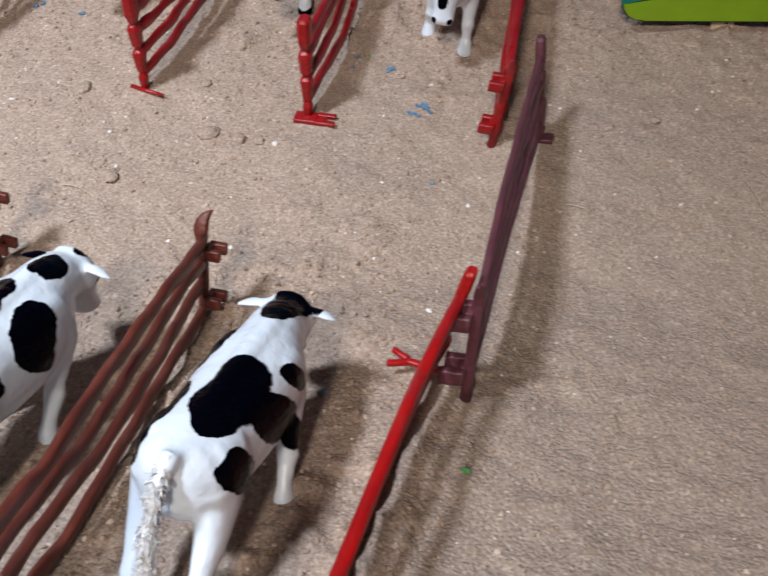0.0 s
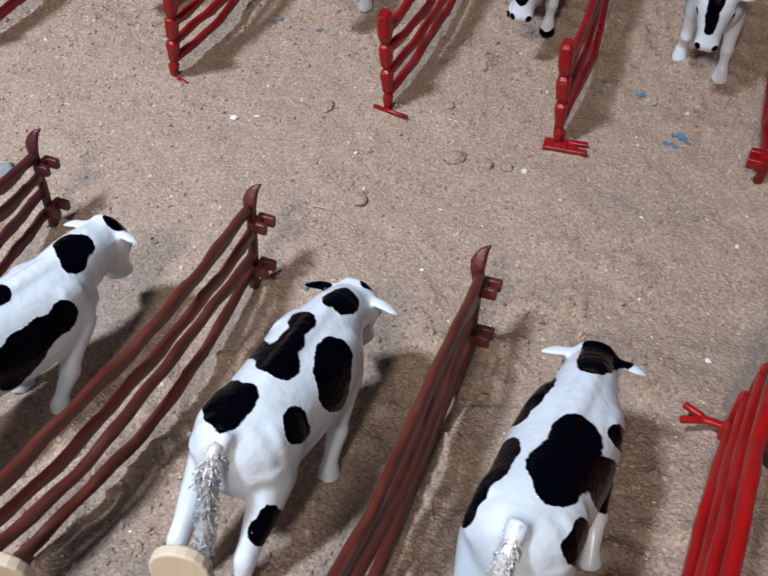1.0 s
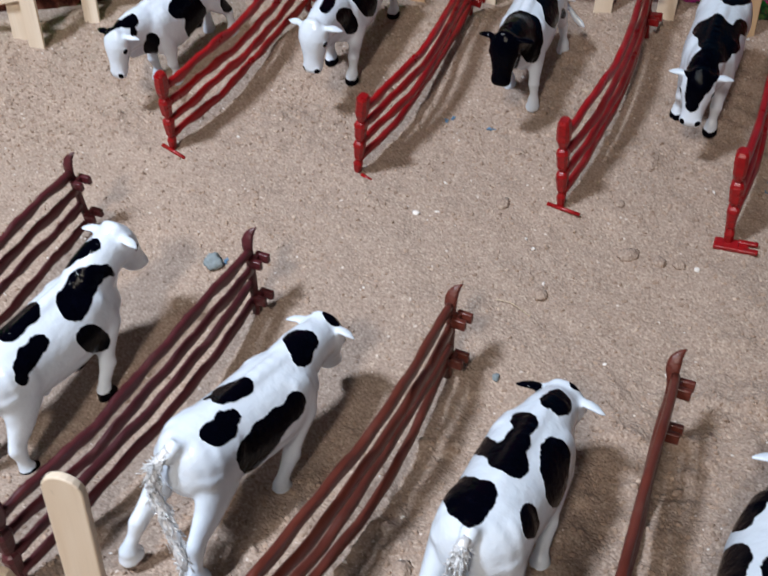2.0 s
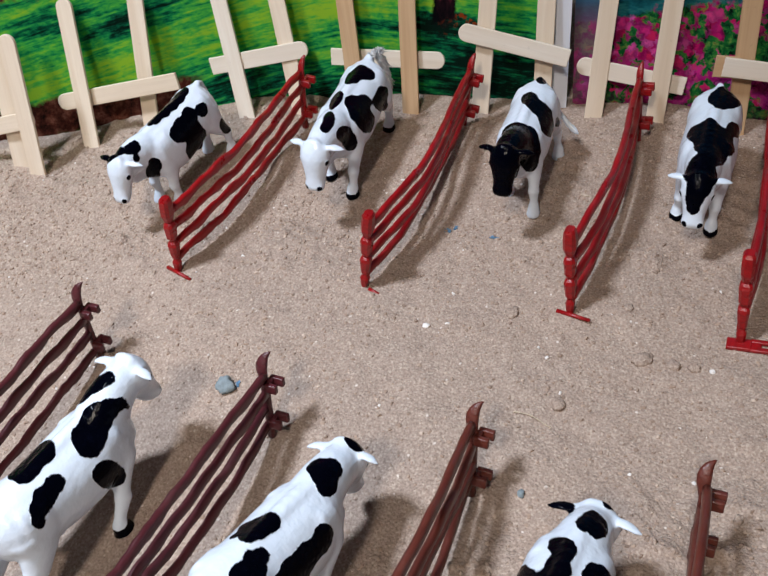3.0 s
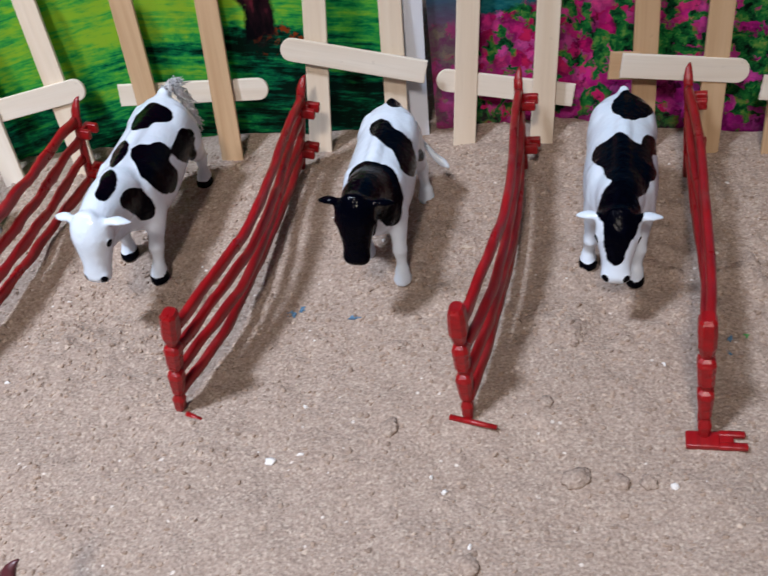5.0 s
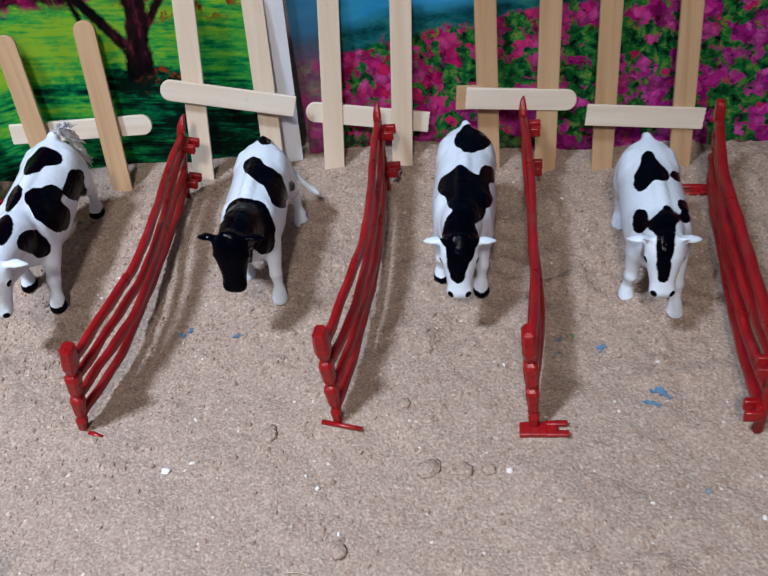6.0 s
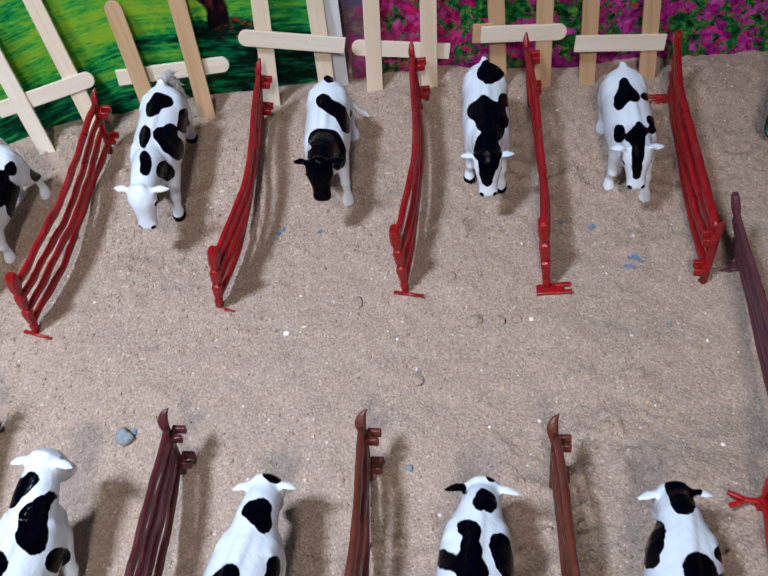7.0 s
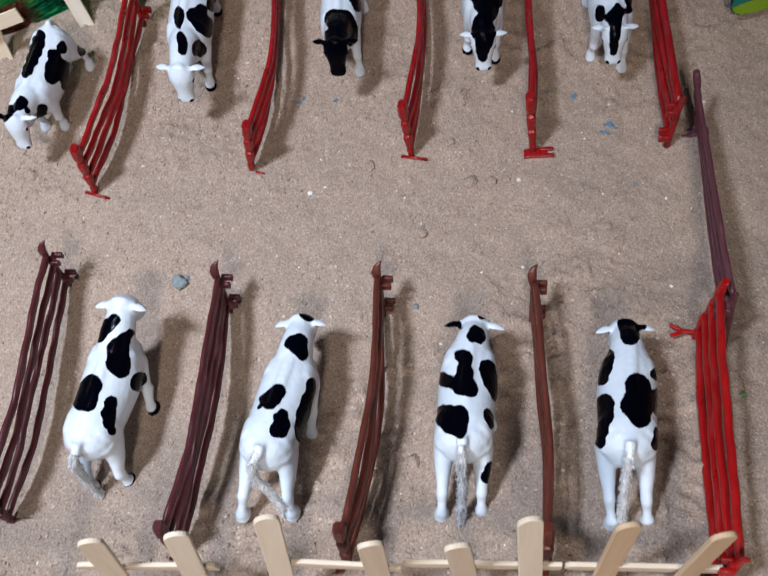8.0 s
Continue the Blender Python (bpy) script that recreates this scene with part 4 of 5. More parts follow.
EYES = [(7.9, 34, 39.6, 1.7), (-7.9, 34, 39.6, 1.7), (3.5, 47.4, 33.0, 1.4), (-3.5, 47.4, 33.0, 1.4)]
FC, BC = "toy cows in the front pens", "toy cows in the back pens"
LOOKS, SPOTS = {}, {}
LOOKS["strider"] = (-0.4, 0.28, -0.87)
SPOTS["strider"] = [(-0.1, 23.1, 46.5, 3), (-2.3, 19.5, 47, 3.5), (-6.5, 15.8, 43.9, 4), (-11.5, 15.4, 18.9, 2.4), (6.3, 15.3, 44.6, 2.9), (5.4, 9.5, 45.2, 5.2), (6.2, 4.4, 42.2, 5.6), (8.3, 1.1, 40.7, 3.4), (6.9, 19.8, 41.7, 2), (-11.8, 10.9, 15.9, 3.5), (-10.7, -1.3, 21.5, 2), (-1.7, -9, 44.9, 4.9), (-4.4, -14.5, 43.4, 6.4), (-10.3, -7.6, 20.9, 5.1), (-10.2, -10.4, 21.3, 3.2), (-0.7, -17.2, 45.3, 4), (8.3, -14.4, 40.8, 3), (8.7, -19.6, 40.8, 3.3), (10, -23.7, 39.8, 2.8), (11.5, -26.5, 37, 1.8), (13, -1.5, 30.5, 3.3), (12.6, 2.3, 27.1, 3.4), (12.9, 1.2, 31.3, 2.5)]
LOOKS["curly"] = (-0.54, 0.47, -0.7)
SPOTS["curly"] = [(-6, 40.7, 32.3, 2), (-3.7, 42.2, 32.2, 2), (3.2, 16.9, 47, 4.7), (0.6, 15.8, 47.9, 2.6), (6.2, 13.7, 44.6, 3.4), (3.9, 20.4, 45.6, 2.5), (11.6, 2.8, 35.9, 3.6), (12.1, -0.4, 34.9, 3.4), (11.9, -6.2, 35.4, 4.2), (12.2, -12.5, 34.3, 5.2), (12.3, -17.5, 32.8, 5.3), (12.3, -21.6, 34, 2.5), (12.6, -20.1, 30.4, 3.6), (-5.1, 11, 1.4, 2), (8.7, 15.3, 0.4, 1.8), (1, -8, 45.1, 2.9), (-0.4, -12.1, 45.3, 3.2), (-2.7, -14.9, 44.4, 2.9), (-6, -16.5, 42.7, 1.7), (3.6, -21.4, 44.2, 2), (5.5, -18.5, 43.1, 2.2), (4.4, -27.8, 43.6, 2.6), (6.7, -26, 42.7, 3.3), (7.4, -22.5, 42.3, 2.4)]
LOOKS["black_ear"] = (-0.31, 0.62, -0.72)
SPOTS["black_ear"] = [(-11.6, 28.8, 40.3, 1.9), (-7.8, 26.2, 41.9, 1.9), (1.8, 32.9, 44.7, 1.8), (3.3, 17.6, 46.8, 2.8), (5.1, 14.6, 45.8, 3.1), (1.2, 13, 47.5, 2.2), (5.7, 17, 45, 2.5), (-1.9, 3.5, 45.1, 3.6), (-0.9, -4.1, 45.1, 3.4), (-1.3, -10.5, 45.1, 3.7), (-3.3, -12.4, 43.9, 2.4), (2.1, -12.2, 44.8, 3.5), (-5.2, -27.8, 43.2, 5.7), (-0.9, -26.6, 45.9, 3.3), (-10.2, -3.5, 20.6, 3.4), (-1.7, -33.6, 45.1, 2.9), (8.7, 0.5, 40.3, 4.9), (10.6, -3.4, 38, 5), (12.4, -6.1, 34, 4.2), (9.8, -22.3, 39.9, 2.7), (11.3, -23.5, 37.5, 3), (10.4, -39.5, 18.6, 3.4), (11.1, -36.6, 22, 2.6), (7.6, 12.9, 6.3, 3.8), (-10.5, -4.4, 38.2, 3.3)]
LOOKS["crowned"] = (0.08, 0.58, -0.81)
SPOTS["crowned"] = [(-0.8, 27.5, 41.5, 4.6), (-0.6, 22.8, 42.9, 4.2), (-0.6, 19.2, 43.7, 3.6), (13.3, -3.5, 31.5, 4.5), (12.5, -2, 25, 4), (11.5, 4.5, 38, 3), (2.8, -7.1, 44.2, 5.5), (3.8, -14.6, 43.7, 6.6), (0, -19.2, 45.5, 4.7), (3.7, -23.3, 44.2, 4.8), (-10.8, -14.7, 37.4, 4.8), (-11.1, -20.5, 37.5, 4.8), (-11.8, -26.8, 36.2, 3.9), (-11.6, -31.8, 34, 2.7), (-10, 12.5, 36.3, 4.1), (-11.2, 6.4, 36.1, 4.1), (-11.9, 0.7, 35.5, 3.2), (11.2, -8.7, 36.7, 2.4), (12.3, -12.3, 33.5, 2.4), (11.7, -25.7, 36.7, 2.5), (11.7, -29.5, 34.7, 3.1)]
LOOKS["sideways"] = (0.69, -0.48, -0.54)
SPOTS["sideways"] = [(-0.4, -26.1, 45.9, 2.6), (-0.3, -20.4, 45.6, 3.6), (-0.2, -13.9, 45.3, 3.8), (0.2, -7.1, 45.2, 3.6), (0.6, -0.4, 45.1, 3.1), (1.5, 4.1, 45.2, 1.8), (-9.4, -15.7, 39.6, 4.1), (-11.3, -23.5, 37.4, 3.3), (-10.9, -26, 38.2, 1.8), (-10.1, -7.8, 38.7, 4.3), (-11.1, -2.6, 37.1, 5), (-12.2, -11, 34.1, 5.9), (-12.5, -12.9, 28.1, 5.8), (-11.6, -8.9, 23.7, 5.6), (-10.7, -5.7, 21.3, 3.2), (-3.6, 22.4, 44.3, 3.2), (-3.6, 27.1, 45.9, 2.5), (-8.6, 27.7, 42.3, 2), (-12.7, 27.5, 41.5, 1.3), (0.8, 28.9, 45.7, 2), (-8.6, 18.7, 32.1, 3.5), (-5.5, 20.8, 27, 4), (-11, -35.7, 18.7, 3.9), (-10.3, -35.8, 21.1, 2.3)]
LOOKS["white_head"] = (0.37, -0.74, -0.56)
SPOTS["white_head"] = [(-9.1, 20.4, 38.6, 3.2), (-9.0, 18.3, 33.5, 3.4), (-8.9, 17.5, 29.5, 2.6), (-2.2, 20.5, 47, 2.4), (-3.9, 26, 47.1, 2.6), (-1.6, -22.2, 45.5, 3.4), (0, -16.2, 45.3, 3.8), (1.9, -12.6, 44.9, 2), (-4.7, -22.1, 43.7, 3.3), (-7.3, -22.8, 42.3, 1.8), (1.8, -0.3, 44.8, 2.3), (1.5, 5.1, 45.3, 2.9), (1.2, 10.4, 45.7, 2), (-5.7, 1.3, 42.5, 3.7), (-9.4, -3.7, 39.5, 4.1), (-9.5, 3.9, 39.3, 5.4), (-12.3, 3.2, 34.3, 5.2), (-12.9, 3.4, 30.9, 3.2), (-12.3, -21.2, 34.1, 3.6), (-12.4, -16.5, 31.9, 4.3), (-11.1, -21.5, 25, 2.7), (-1.5, 21.7, 44.3, 1.9), (-2.4, 27.7, 44.6, 2.4), (-0.7, 30.6, 43.9, 1.7), (-11.2, 25.9, 41, 3.8), (-8.5, 16.1, 37.1, 1.6), (-9.3, 18.3, 31.2, 3.1)]
LOOKS["black_head"] = (0.23, -0.69, -0.69)
SPOTS["black_head"] = [(10.5, -3.4, 21, 3.7), (1.1, 14.8, 45, 6.2), (-4.9, 13.8, 42.6, 6.6), (-7.7, 16.8, 38.4, 6.1), (-3.9, 23, 45, 8.3), (-8.1, 19.1, 32.6, 4.8), (-0, -14.9, 45.3, 4.6), (-3.9, -11.3, 43.6, 4.5), (-8.2, -11.2, 40.8, 4.8), (-10.9, -7.3, 37.4, 5), (-11.7, -3.1, 35.8, 3.4), (-2.1, -34.6, 44.7, 3.1), (-12.4, -24.8, 27, 2.1), (-7.9, 14, 0.3, 1.5)]
LOOKS["blazed"] = (0.04, -0.7, -0.72)
SPOTS["blazed"] = [(-2, -30, 45.9, 3.3), (0, -23.3, 45.8, 4.5), (-5.2, -26.4, 43.4, 5.5), (-1.9, -19.5, 45.2, 3.4), (-9, -30.1, 40, 1.8), (1.4, -2.4, 45, 3.3), (4.8, 2.4, 43, 5.6), (-1.8, 5.6, 45.3, 6.6), (-6.5, 2.6, 42, 4.3), (-7.9, 7.4, 40.6, 4.6), (0.1, 13.7, 45.4, 5.9), (-4.4, 17.6, 43.4, 5.3), (-10.2, -9.4, 38.6, 4)]
LOOKS["horned"] = (-0.17, -0.66, -0.73)
SPOTS["horned"] = [(2.1, -21.5, 45, 2.6), (2.3, -15.5, 44.7, 3.9), (4.7, -11.5, 43.2, 4.1), (6.4, -7.7, 42.1, 2.7), (-0.2, -11.6, 45.3, 3.8), (-2.3, -9.5, 44.6, 2.1), (-0.6, 11.2, 45.9, 1.8), (1.4, 15.9, 45.7, 3.2), (4, 18.2, 44.7, 3.2), (-2.5, 14.9, 45.2, 2.2), (8.4, 7.8, 40.1, 2.6), (8.6, 10.2, 39.5, 2.5), (8.8, 12.3, 38.5, 2.5), (-8.9, -14.6, 40.1, 2.4), (-9, 2.8, 40, 2.7), (-8.2, 9.7, 40.1, 2.4)]

cow("toy_cow", stand((-0.2405, 0.2145), (-0.222, 0.266), -14, 26, 1.1), SPOTS["strider"],
    "glossy white toy cow with black patches and frayed silver tail", FC, 5.0, (-4, 42, 6), ((4, -15), (-1, -10), (4, -9), (5, -15)),
    [(0, -39, 43), (-0.5, -43, 40), (-1.5, -45, 30), (-1, -48, 18), (1, -50, 6)], 1.1, ear=0.72, along=LOOKS["strider"], shift=(1.5, 4))
cow("toy_cow", stand((-0.1565, 0.1665), (-0.134, 0.228), -39, 14, 1.07), SPOTS["curly"],
    "glossy white toy cow with small black patches, silver tail curled", FC, 0.0, (-12, 42, -2), ((2, -14), (0, -12), (4, -13), (-2, -18)),
    [(0, -39, 43), (-2, -43.5, 39), (-1, -45, 30), (4, -45.5, 20), (8, -46, 12), (9, -46, 3)], 1.07, ear=0.70, along=LOOKS["curly"], shift=(-1.5, 7.5), face=[(0, 31.5, 46, 3.4), (2.5, 32, 45, 2.4)])
cow("toy_cow", stand((-0.064, 0.150), (-0.0465, 0.217), -39, 16, 1.06), SPOTS["black_ear"],
    "glossy white toy cow with black ear and patched spine", FC, 0.0, (0, 42, -6), ((3, -16), (0, -12), (1, -16), (0, -19)),
    [(0, -39, 43), (0, -43, 40), (0.5, -46, 30), (1, -49.5, 18), (0.5, -54, 5)], 1.06, along=LOOKS["black_ear"], shift=(1, 2.5), face=[(1.0, 32.5, 46, 2.4)], dark_ears=(-1,))
cow("toy_cow", stand((0.006, 0.137), (0.026, 0.200), -39, 25, 1.01), SPOTS["crowned"],
    "glossy white toy cow with black crown and straight silver tail", FC, 0.0, (-11, 42, -7), ((7, -16), (2, -12), (5, -17), (6, -20)),
    [(0, -37, 44), (0, -42, 40), (0, -46, 30), (0.5, -50, 18), (1.5, -54, 5)], 1.01, along=LOOKS["crowned"], shift=(-2, 5.5), face=[(0.6, 23.5, 45.5, 3.4), (0.6, 20, 43.5, 3.6), (1.0, 27.5, 46.5, 3.6), (1.2, 31.5, 45, 3.2), (8.2, 26.8, 43.4, 1.9)])
cow("toy_cow", stand((-0.259, 0.463), (-0.2885, 0.391), -38, 49, 0.90, 52, 34), SPOTS["sideways"],
    "glossy white toy cow with black flank patch, head lowered", BC, 0.0, (-6, 28, -1), ((0, 4), (3, 1), (0, 0), (0, -4)), "plain", 0.92, False, 0.95, 1.16, along=LOOKS["sideways"], shift=(0.5, 7), face=[(3, 22, 46, 3.4), (7, 25, 44, 2.8)], dark_ears=(1,))
cow("toy_cow", stand((-0.1705, 0.494), (-0.1865, 0.402), -38, 49, 1.0, 48, 31), SPOTS["white_head"],
    "glossy white toy cow with white head and heart-shaped patch", BC, 3.0, (4, 37, 1), ((3, -3), (2, 9), (0, 0), (3, -6)),
    [(0, -37, 44.5), (-3, -41, 44), (-5, -43, 38), (-6, -44, 28)], 1.02, False, 0.92, 1.06, along=LOOKS["white_head"], shift=(-2, 14))
cow("toy_cow", stand((-0.079, 0.480), (-0.0925, 0.396), -38, 49, 0.95, 50, 33), SPOTS["black_head"],
    "glossy toy cow with black head and shoulders, white hindquarters", BC, 0.0, (2, 36, 5), ((0, -8), (-1, 7), (0, 0), (-3, -2)), "swung", 0.95, False, 0.86, 1.1, along=LOOKS["black_head"], eyes=False, shift=(0, 9), face=[(0, 27, 43, 8.5), (0, 33, 38, 9), (0, 39, 34, 8), (0, 45, 31, 7.5)], dark_ears=(1, -1))
cow("toy_cow", stand((0.008, 0.469), (-0.0065, 0.387), -38, 49, 0.98, 49, 32), SPOTS["blazed"],
    "glossy white toy cow with black blaze and back", BC, 3.0, (0, 26, -4), ((2, -1), (1, 7), (1, 0), (0, -3)), "plain", 0.98, False, 0.88, 1.08, along=LOOKS["blazed"], shift=(0.5, 5), face=[(0, 19, 44, 6), (-4.5, 24.5, 45, 3.6), (4, 24.5, 45, 3.6), (0, 24, 46, 5), (-1, 29, 46, 5.4), (0, 33, 43.5, 4.5), (0.5, 37, 40.5, 3.6), (0.5, 40.5, 38, 2.4)])
cow("toy_cow", stand((0.0785, 0.4405), (0.0695, 0.373), -38, 49, 0.97, 50, 33), SPOTS["horned"],
    "glossy white toy cow with narrow black blaze and horns", BC, 1.2, (3, 26, -1), ((2, 0), (0, 10), (0, 0), (0, -3)), "plain", 0.97, True, 0.86, 1.08, along=LOOKS["horned"], shift=(1.5, -2.5), face=[(0, 19, 45, 3.6), (0, 24, 46, 3.2), (0.5, 29, 46, 3.2), (0.5, 33, 43.5, 3), (0.5, 37, 40.5, 2.6), (0.5, 41, 38, 2.2)])
# ---- painted cut-out beside the sand ----


def flat_shape(name, outline, y, thick, material, parent, label=""):
    bm = bmesh.new()
    f = bm.faces.new([bm.verts.new((x, y, z)) for x, z in outline])
    out = bmesh.ops.extrude_face_region(bm, geom=[f])
    bmesh.ops.translate(bm, verts=[v for v in out["geom"] if isinstance(v, bmesh.types.BMVert)], vec=(0, thick, 0))
    return part(name, bm, material, parent, label)


INK = plain("black_ink", (0.012, 0.012, 0.014), 0.4, 0.2)
TEAL = plain("teal_print", (0.006, 0.20, 0.17), 0.35, 0.12)
LIME = plain("lime_print", (0.24, 0.42, 0.012), 0.35, 0.1)
LILAC = plain("lilac_print", (0.30, 0.26, 0.62), 0.35, 0.08)
GOLD = plain("yellow_print", (0.75, 0.52, 0.03), 0.35, 0.1)
ORANGE = plain("orange_print", (0.70, 0.12, 0.02), 0.35, 0.1)
BLUE = plain("blue_foam", (0.12, 0.24, 0.38), 0.8, 0.3, 300.0)
GREEN = plain("green_foam", (0.10, 0.36, 0.10), 0.7, 0.3, 300.0)


def scallops(points, bulge, n=6):
    """A closed outline whose sides bow outwards like a bush's edge."""
    out = []
    for (x0, z0), (x1, z1) in zip(points, points[1:] + points[:1]):
        dx, dz = x1 - x0, z1 - z0
        b = bulge if dz > 0.004 or z0 > 0.03 else 0.0
        for i in range(n):
            s = i / n
            k = b * math.sin(math.pi * s)
            out.append((x0 + dx * s - dz * k, z0 + dz * s + dx * k))
    return out


cut = empty("bush_cutout", pose(0.149, 0.407, 0.0, -6, 0, 4), "printed cut-out of teal bush and lilac wall on a stick", "cut-out")
shape = [(0.0, 0.0060), (0.0008, 0.0025), (0.0030, -0.0008), (0.0070, -0.0032), (0.0130, -0.0042), (0.075, -0.0044), (0.075, 0.10), (0.030, 0.10), (0.026, 0.075), (0.018, 0.062), (0.013, 0.046), (0.007, 0.030), (0.0, 0.014)]
back_shape = [(x, z + 0.012) for x, z in shape]
flat_shape("backing", back_shape, 0.0, 0.0012, INK, cut, "black outlined card")
lawn = [(0.0010, 0.0165), (0.0018, 0.0142), (0.0040, 0.0112), (0.0078, 0.0092), (0.0135, 0.0085), (0.0745, 0.0084), (0.0745, 0.0235), (0.040, 0.0225), (0.016, 0.0190)]
flat_shape("grass_strip", lawn, -0.0005, 0.0006, LIME, cut, "lime green grass strip")
bush = scallops([(0.0, 0.0165), (0.016, 0.0202), (0.040, 0.0236), (0.0745, 0.0246), (0.0745, 0.046), (0.034, 0.047), (0.020, 0.050), (0.015, 0.042), (0.0075, 0.033)], -0.10)
flat_shape("bush", bush, -0.0005, 0.0006, TEAL, cut, "teal bush")
flat_shape("wall_panel", [(0.0285, 0.056), (0.0745, 0.051), (0.0745, 0.111), (0.0315, 0.111)], -0.0005, 0.0006, LILAC, cut, "lilac wall panel")
flat_shape("high_bush", scallops([(0.0150, 0.050), (0.0255, 0.053), (0.0285, 0.086), (0.0215, 0.073)], -0.08), -0.0005, 0.0006, TEAL, cut)
for x, z, mat in ((0.008, 0.0255, GOLD), (0.021, 0.034, ORANGE), (0.034, 0.032, GOLD), (0.047, 0.037, ORANGE)):
    petals = []
    for i in range(20):
        r = 0.0042 if i % 2 == 0 else 0.0026
        petals.append((x + r * math.cos(i * math.pi / 10), z + r * math.sin(i * math.pi / 10)))
    rim = flat_shape("flower", petals, -0.0009, 0.0005, INK, cut)
    flat_shape("petals", [(x + (a - x) * 0.72, z + (b - z) * 0.72) for a, b in petals], -0.0013, 0.0005, mat, rim)
stick("stand", (0.199, 0.4155, -0.01), (0.199, 0.4150, 0.06), cut, PALE_WOOD, False, True, (0, -1, 0))

# ---- loose bits on the sand ----


def pebble(x, y, r, material, label, flat=0.7, seed=0, name="pebble", sunk=0.35):
    rnd = random.Random(seed)
    bm = bmesh.new()
    bmesh.ops.create_icosphere(bm, subdivisions=3, radius=1.0)
    off = Vector((rnd.uniform(0, 50), rnd.uniform(0, 50), rnd.uniform(0, 50)))
    sx, sy = rnd.uniform(0.75, 1.2), rnd.uniform(0.75, 1.2)
    for v in bm.verts:
        k = 1 + 0.34 * noise.noise(v.co * 1.4 + off) + 0.18 * noise.noise(v.co * 3.4 + off) + 0.10 * noise.noise(v.co * 8.0 + off)
        v.co = Vector((v.co.x * sx, v.co.y * sy, v.co.z * flat)) * (k * r)
    ob = smooth(part(name, bm, material))
    ob.matrix_world = pose(x, y, float(sand_height(x, y)) + r * flat * (1 - 2 * sunk), 0, 0, rnd.uniform(0, 360))
    return tagged(ob, label, "pebble", "loose pebbles on the sand")


CREAM = plain("cream_chip", (0.56, 0.46, 0.36), 0.8, 0.15, 200.0)
CHALK = plain("white_chip", (0.80, 0.77, 0.73), 0.75, 0.1, 300.0)
SLATE = plain("blue_grey_stone", (0.24, 0.29, 0.31), 0.85, 0.3, 260.0)
for i, (x, y, r, mat, label) in enumerate((
    (-0.203, 0.298, 0.0042, SLATE, "blue-grey crumbly pebble on the sand"),
    (0.002, 0.327, 0.0014, CHALK, "small white pebble on the sand"),
    (-0.121, 0.343, 0.0014, CHALK, "small white pebble on the sand"),
    (-0.066, 0.328, 0.0011, CHALK, "tiny white pebble on the sand"),
    (0.067, 0.310, 0.0014, SLATE, "tiny dark pebble on the sand"),
    (-0.071, 0.256, 0.0017, SLATE, "tiny blue-grey pebble beside a fence"),
    (0.034, 0.195, 0.0018, SLATE, "small grey pebble in a front pen"),
    (-0.026, 0.332, 0.0042, SAND, "sandy clod half sunk in the sand"),
    (-0.013, 0.330, 0.0030, SAND, "sandy clod half sunk in the sand"),
    (-0.005, 0.329, 0.0032, SAND, "sandy clod half sunk in the sand"),
    (-0.060, 0.303, 0.0032, SAND, "rounded sandy clod on the aisle"),
    (-0.083, 0.354, 0.0034, SAND, "flat sandy clod near a red fence foot"),
    (-0.086, 0.165, 0.0036, SAND, "dark sandy clod in a front pen"),
    (0.140, 0.345, 0.0026, SAND, "sandy clod beyond the mauve fence"),
    (0.160, 0.350, 0.0022, SAND, "sandy clod beyond the mauve fence"),
    (-0.032, 0.362, 0.0026, SAND, "sandy clod near a red fence foot"),
)):
    pebble(x, y, r, mat, label, 0.55 if mat is SAND else 0.75, i + 3, sunk=0.42 if mat is SAND else 0.3)


def chip(x, y, size, material, label, seed):
    """A torn flake lying on the sand."""
    rnd = random.Random(seed)
    bm = bmesh.new()
    rim = []
    for i in range(17):
        a = 2 * math.pi * i / 17
        r = size * rnd.uniform(0.30, 0.95)
        rim.append(bm.verts.new((r * math.cos(a), 0.6 * r * math.sin(a), rnd.uniform(-0.0003, 0.0004))))
    f = bm.faces.new(rim)
    out = bmesh.ops.extrude_face_region(bm, geom=[f])
    bmesh.ops.translate(bm, verts=[v for v in out["geom"] if isinstance(v, bmesh.types.BMVert)], vec=(0, 0, 0.0006))
    ob = part("flake", bm, material)
    ob.matrix_world = pose(x, y, float(sand_height(x, y)) - 0.0001, rnd.uniform(-9, 9), rnd.uniform(-9, 9), rnd.uniform(0, 180))
    return tagged(ob, label, "flake", "coloured flakes on the sand")


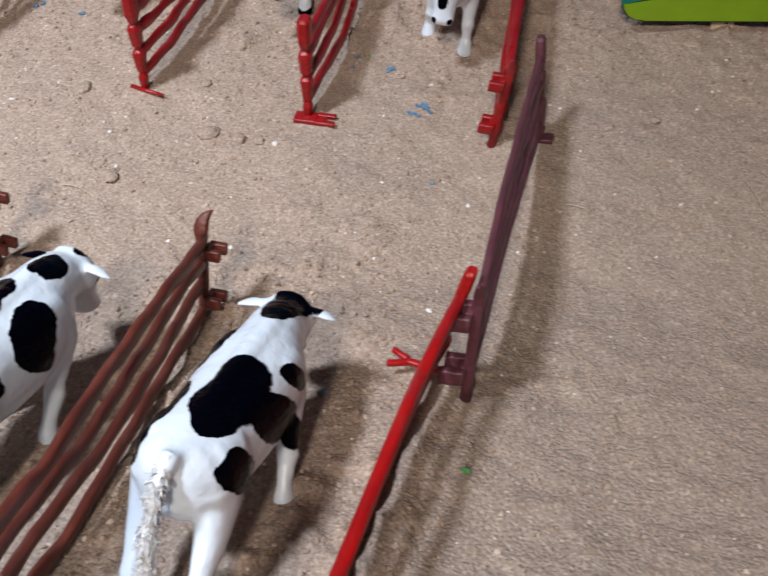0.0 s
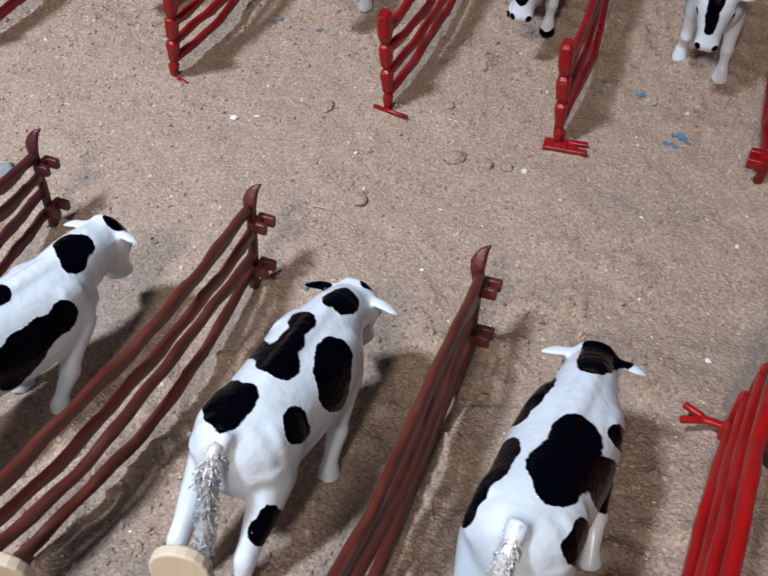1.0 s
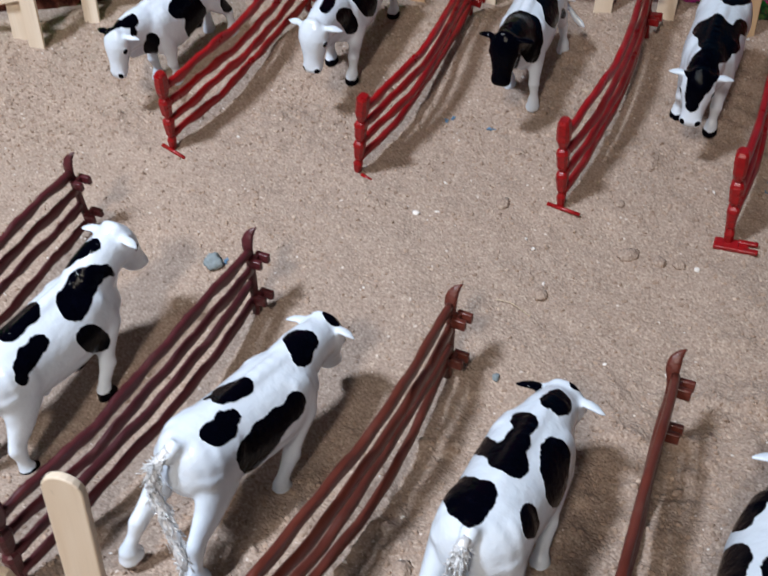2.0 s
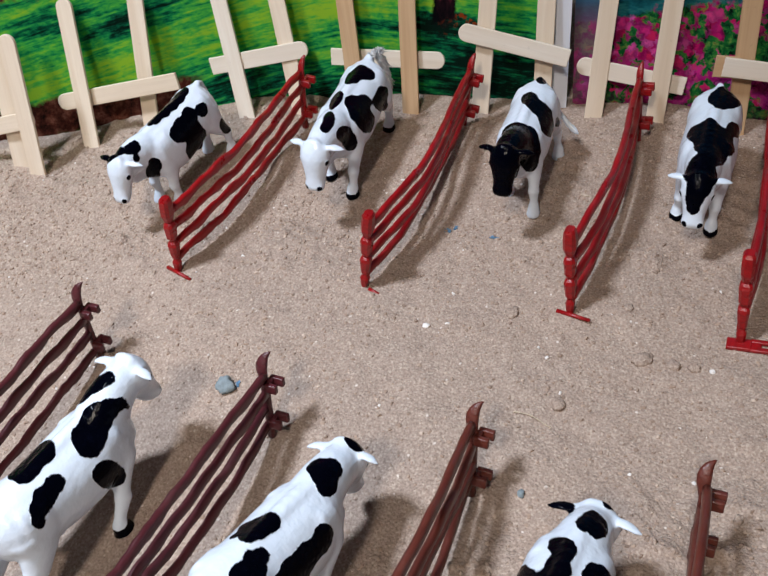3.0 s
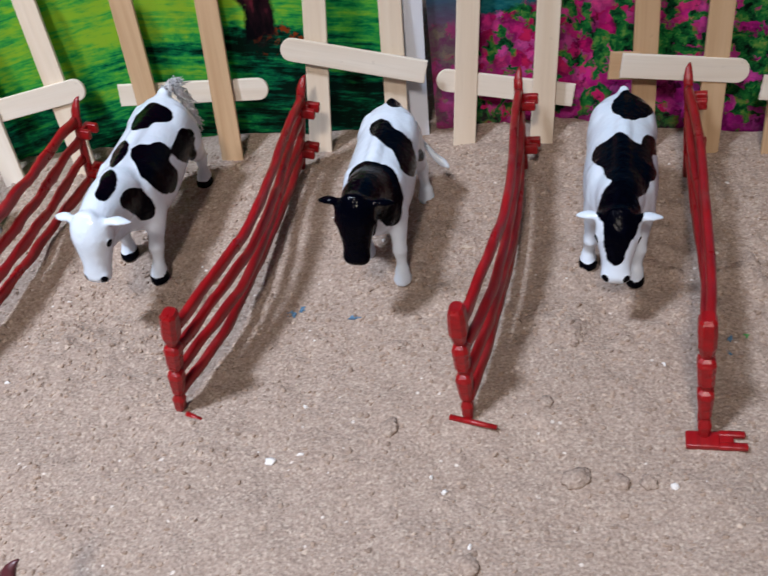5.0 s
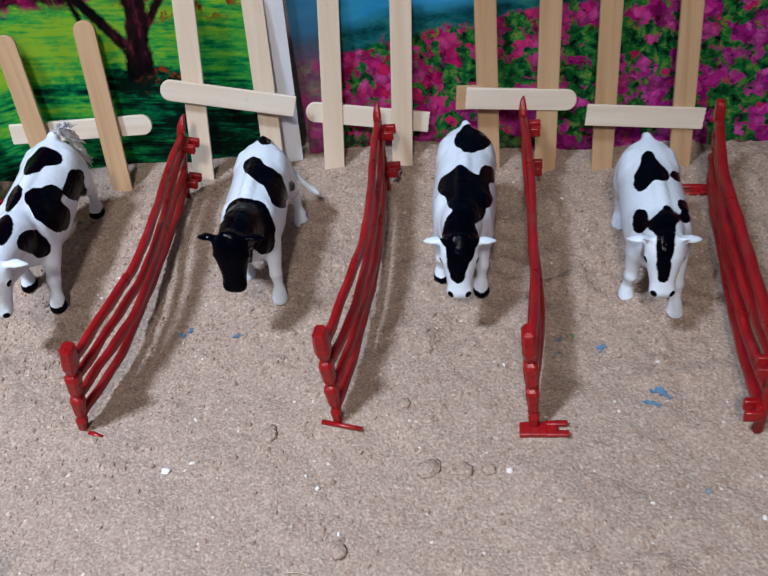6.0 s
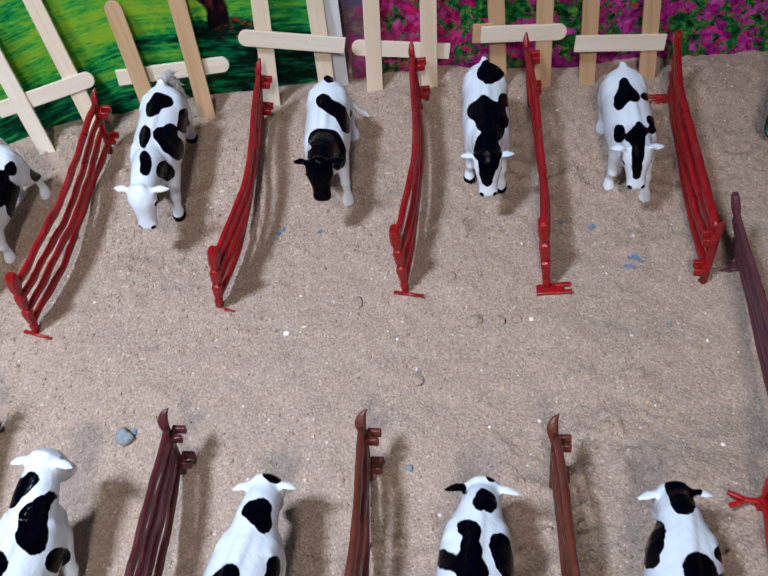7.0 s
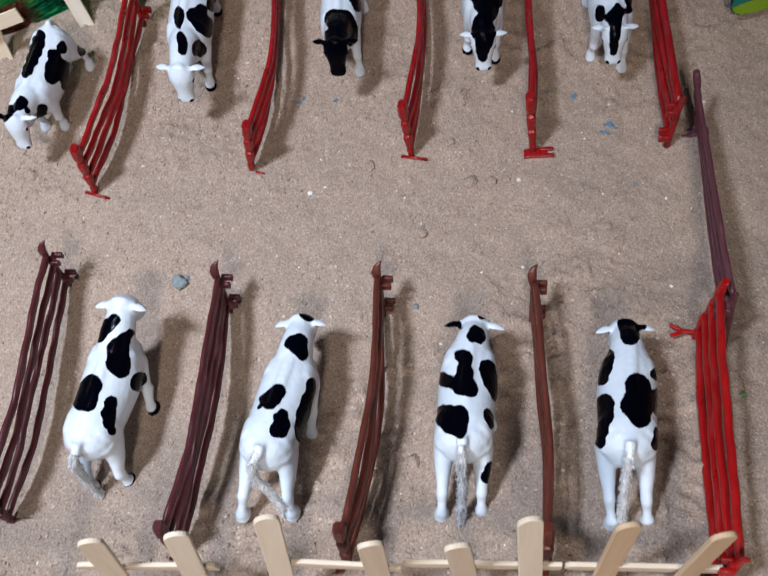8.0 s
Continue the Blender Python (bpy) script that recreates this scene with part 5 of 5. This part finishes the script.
for i, (x, y, s, mat, label) in enumerate((
    (0.063, 0.353, 0.0036, BLUE, "torn blue flake half buried in sand"), (0.0575, 0.349, 0.0034, BLUE, "torn blue flake half buried in sand"),
    (0.0605, 0.3535, 0.0020, BLUE, "torn blue flake half buried in sand"), (0.0600, 0.3470, 0.0018, BLUE, "tiny blue flake on the sand"), (0.0655, 0.3500, 0.0014, BLUE, "tiny blue flake on the sand"),
    (0.047, 0.379, 0.0034, BLUE, "small blue flake on the sand"), (0.032, 0.385, 0.0020, BLUE, "small blue flake on the sand"),
    (0.030, 0.379, 0.0018, BLUE, "tiny blue flake on the sand"), (0.038, 0.386, 0.0018, GREEN, "tiny green flake on the sand"),
    (-0.121, 0.412, 0.0034, BLUE, "blue flake before the black-headed cow"), (-0.117, 0.414, 0.0022, BLUE, "blue flake before the black-headed cow"),
    (-0.097, 0.408, 0.0028, BLUE, "blue flake before the black-headed cow"), (-0.184, 0.288, 0.0026, SLATE, "faded blue-grey flake on the sand"),
    (0.076, 0.167, 0.0022, GREEN, "tiny green flake beside the red fence"), (-0.198, 0.300, 0.0024, BLUE, "small blue flake beside a pebble"),
    (-0.054, 0.441, 0.0028, CREAM, "pale torn flake on the sand"), (-0.112, 0.366, 0.0016, CHALK, "tiny white flake on the sand"),
    (0.047, 0.307, 0.0011, CHALK, "tiny white flake on the sand"),
)):
    chip(x, y, s, mat, label, i)

STRAW = plain("dry_straw", (0.60, 0.51, 0.37), 0.7, 0.2, 200.0)
for i, (a, b, bend) in enumerate((((-0.0775, 0.2965), (-0.062, 0.2905), 0.0012), ((0.119, 0.299), (0.128, 0.2945), 0.0008), ((0.191, 0.318), (0.199, 0.292), 0.002))):
    bm = bmesh.new()
    rows = []
    for k in range(9):
        s = k / 8
        x, y = a[0] + (b[0] - a[0]) * s, a[1] + (b[1] - a[1]) * s + bend * math.sin(math.pi * s)
        rows.append((x * 1000, y * 1000, (float(sand_height(x, y)) + 0.0006 + 0.0006 * math.sin(math.pi * s)) * 1000, 0.17 + 0.03 * math.sin(k * 2), 0.13))
    tube(bm, rows, side=(0, 1, 0.2), n=6)
    tagged(smooth(part("straw", bm, STRAW)), "thin dry straw lying on the sand", "straw", "straws on the sand")


def crumbs(name, count, low, high, material, label, seed, aisle=1.0):
    """Loose grains strewn over the sand, in one mesh."""
    rng = np.random.default_rng(seed)
    t = (1 + 5 ** 0.5) / 2
    base = np.array([(-1, t, 0), (1, t, 0), (-1, -t, 0), (1, -t, 0), (0, -1, t), (0, 1, t), (0, -1, -t), (0, 1, -t), (t, 0, -1), (t, 0, 1), (-t, 0, -1), (-t, 0, 1)]) / 1.9
    tris = np.array([(0, 11, 5), (0, 5, 1), (0, 1, 7), (0, 7, 10), (0, 10, 11), (1, 5, 9), (5, 11, 4), (11, 10, 2), (10, 7, 6), (7, 1, 8), (3, 9, 4), (3, 4, 2), (3, 2, 6), (3, 6, 8), (3, 8, 9), (4, 9, 5), (2, 4, 11), (6, 2, 10), (8, 6, 7), (9, 8, 1)])
    x = rng.uniform(-0.42, 0.24, count)
    y = rng.uniform(0.09, 0.53, count)
    keep = y < board_line(x) - 0.008
    keep &= (wave(x, y, 0.05, seed + 1) * 0.5 + rng.uniform(-0.9, 0.9, count) + pen_share(x, y)) > 0.45
    keep &= (pen_share(x, y) > 0.8) | (rng.random(count) < aisle)
    x, y = x[keep], y[keep]
    n = len(x)
    r = low + (high - low) * rng.random(n) ** 3.2
    v = base[None] * (r[:, None, None] * rng.uniform(0.6, 1.3, (n, 12, 1))) * rng.uniform(0.65, 1.25, (n, 1, 3)) * np.array([1, 1, 0.75])
    a = rng.uniform(0, 6.28, n)
    c, s = np.cos(a)[:, None], np.sin(a)[:, None]
    vx, vy = v[..., 0] * c - v[..., 1] * s, v[..., 0] * s + v[..., 1] * c
    z = sand_height(x, y) + r * 0.08
    pts = np.stack([vx + x[:, None], vy + y[:, None], v[..., 2] + z[:, None]], -1).reshape(-1, 3)
    faces = (tris[None] + (np.arange(n) * 12)[:, None, None]).reshape(-1, 3)
    mesh = bpy.data.meshes.new(name)
    mesh.from_pydata(pts.tolist(), [], faces.tolist())
    mesh.materials.append(material)
    return tagged(new(name, mesh), label, "sand", kind="stuff")


def crumb_material():
    g = Graph("sand_crumbs")
    island = g.add("ShaderNodeNewGeometry").outputs["Random Per Island"]
    tone = g.ramp(island, (0.0, (0.305, 0.228, 0.178)), (0.35, (0.375, 0.280, 0.215)), (0.88, (0.475, 0.363, 0.284)), (1.0, (0.66, 0.54, 0.44)))
    n = g.noise(g.coords(), 1500.0, 2.0, 0.7)
    g.bump(n, 0.5, 0.00022)
    return g.out(g.mix(g.step(n, 0.3, 0.7), g.mix(0.35, tone, (0.2, 0.15, 0.11)), tone), 0.95, 0.2)


crumbs("sand_crumbs", 118000, 0.00022, 0.00108, crumb_material(), "loose tan crumbs of sand strewn about", 11, 0.75)
crumbs("sand_clods", 2600, 0.0006, 0.0020, SAND, "small rounded clods of damp sand", 37, 0.06)
crumbs("white_grit", 640, 0.00028, 0.0011, CHALK, "white grit scattered over the sand", 23)
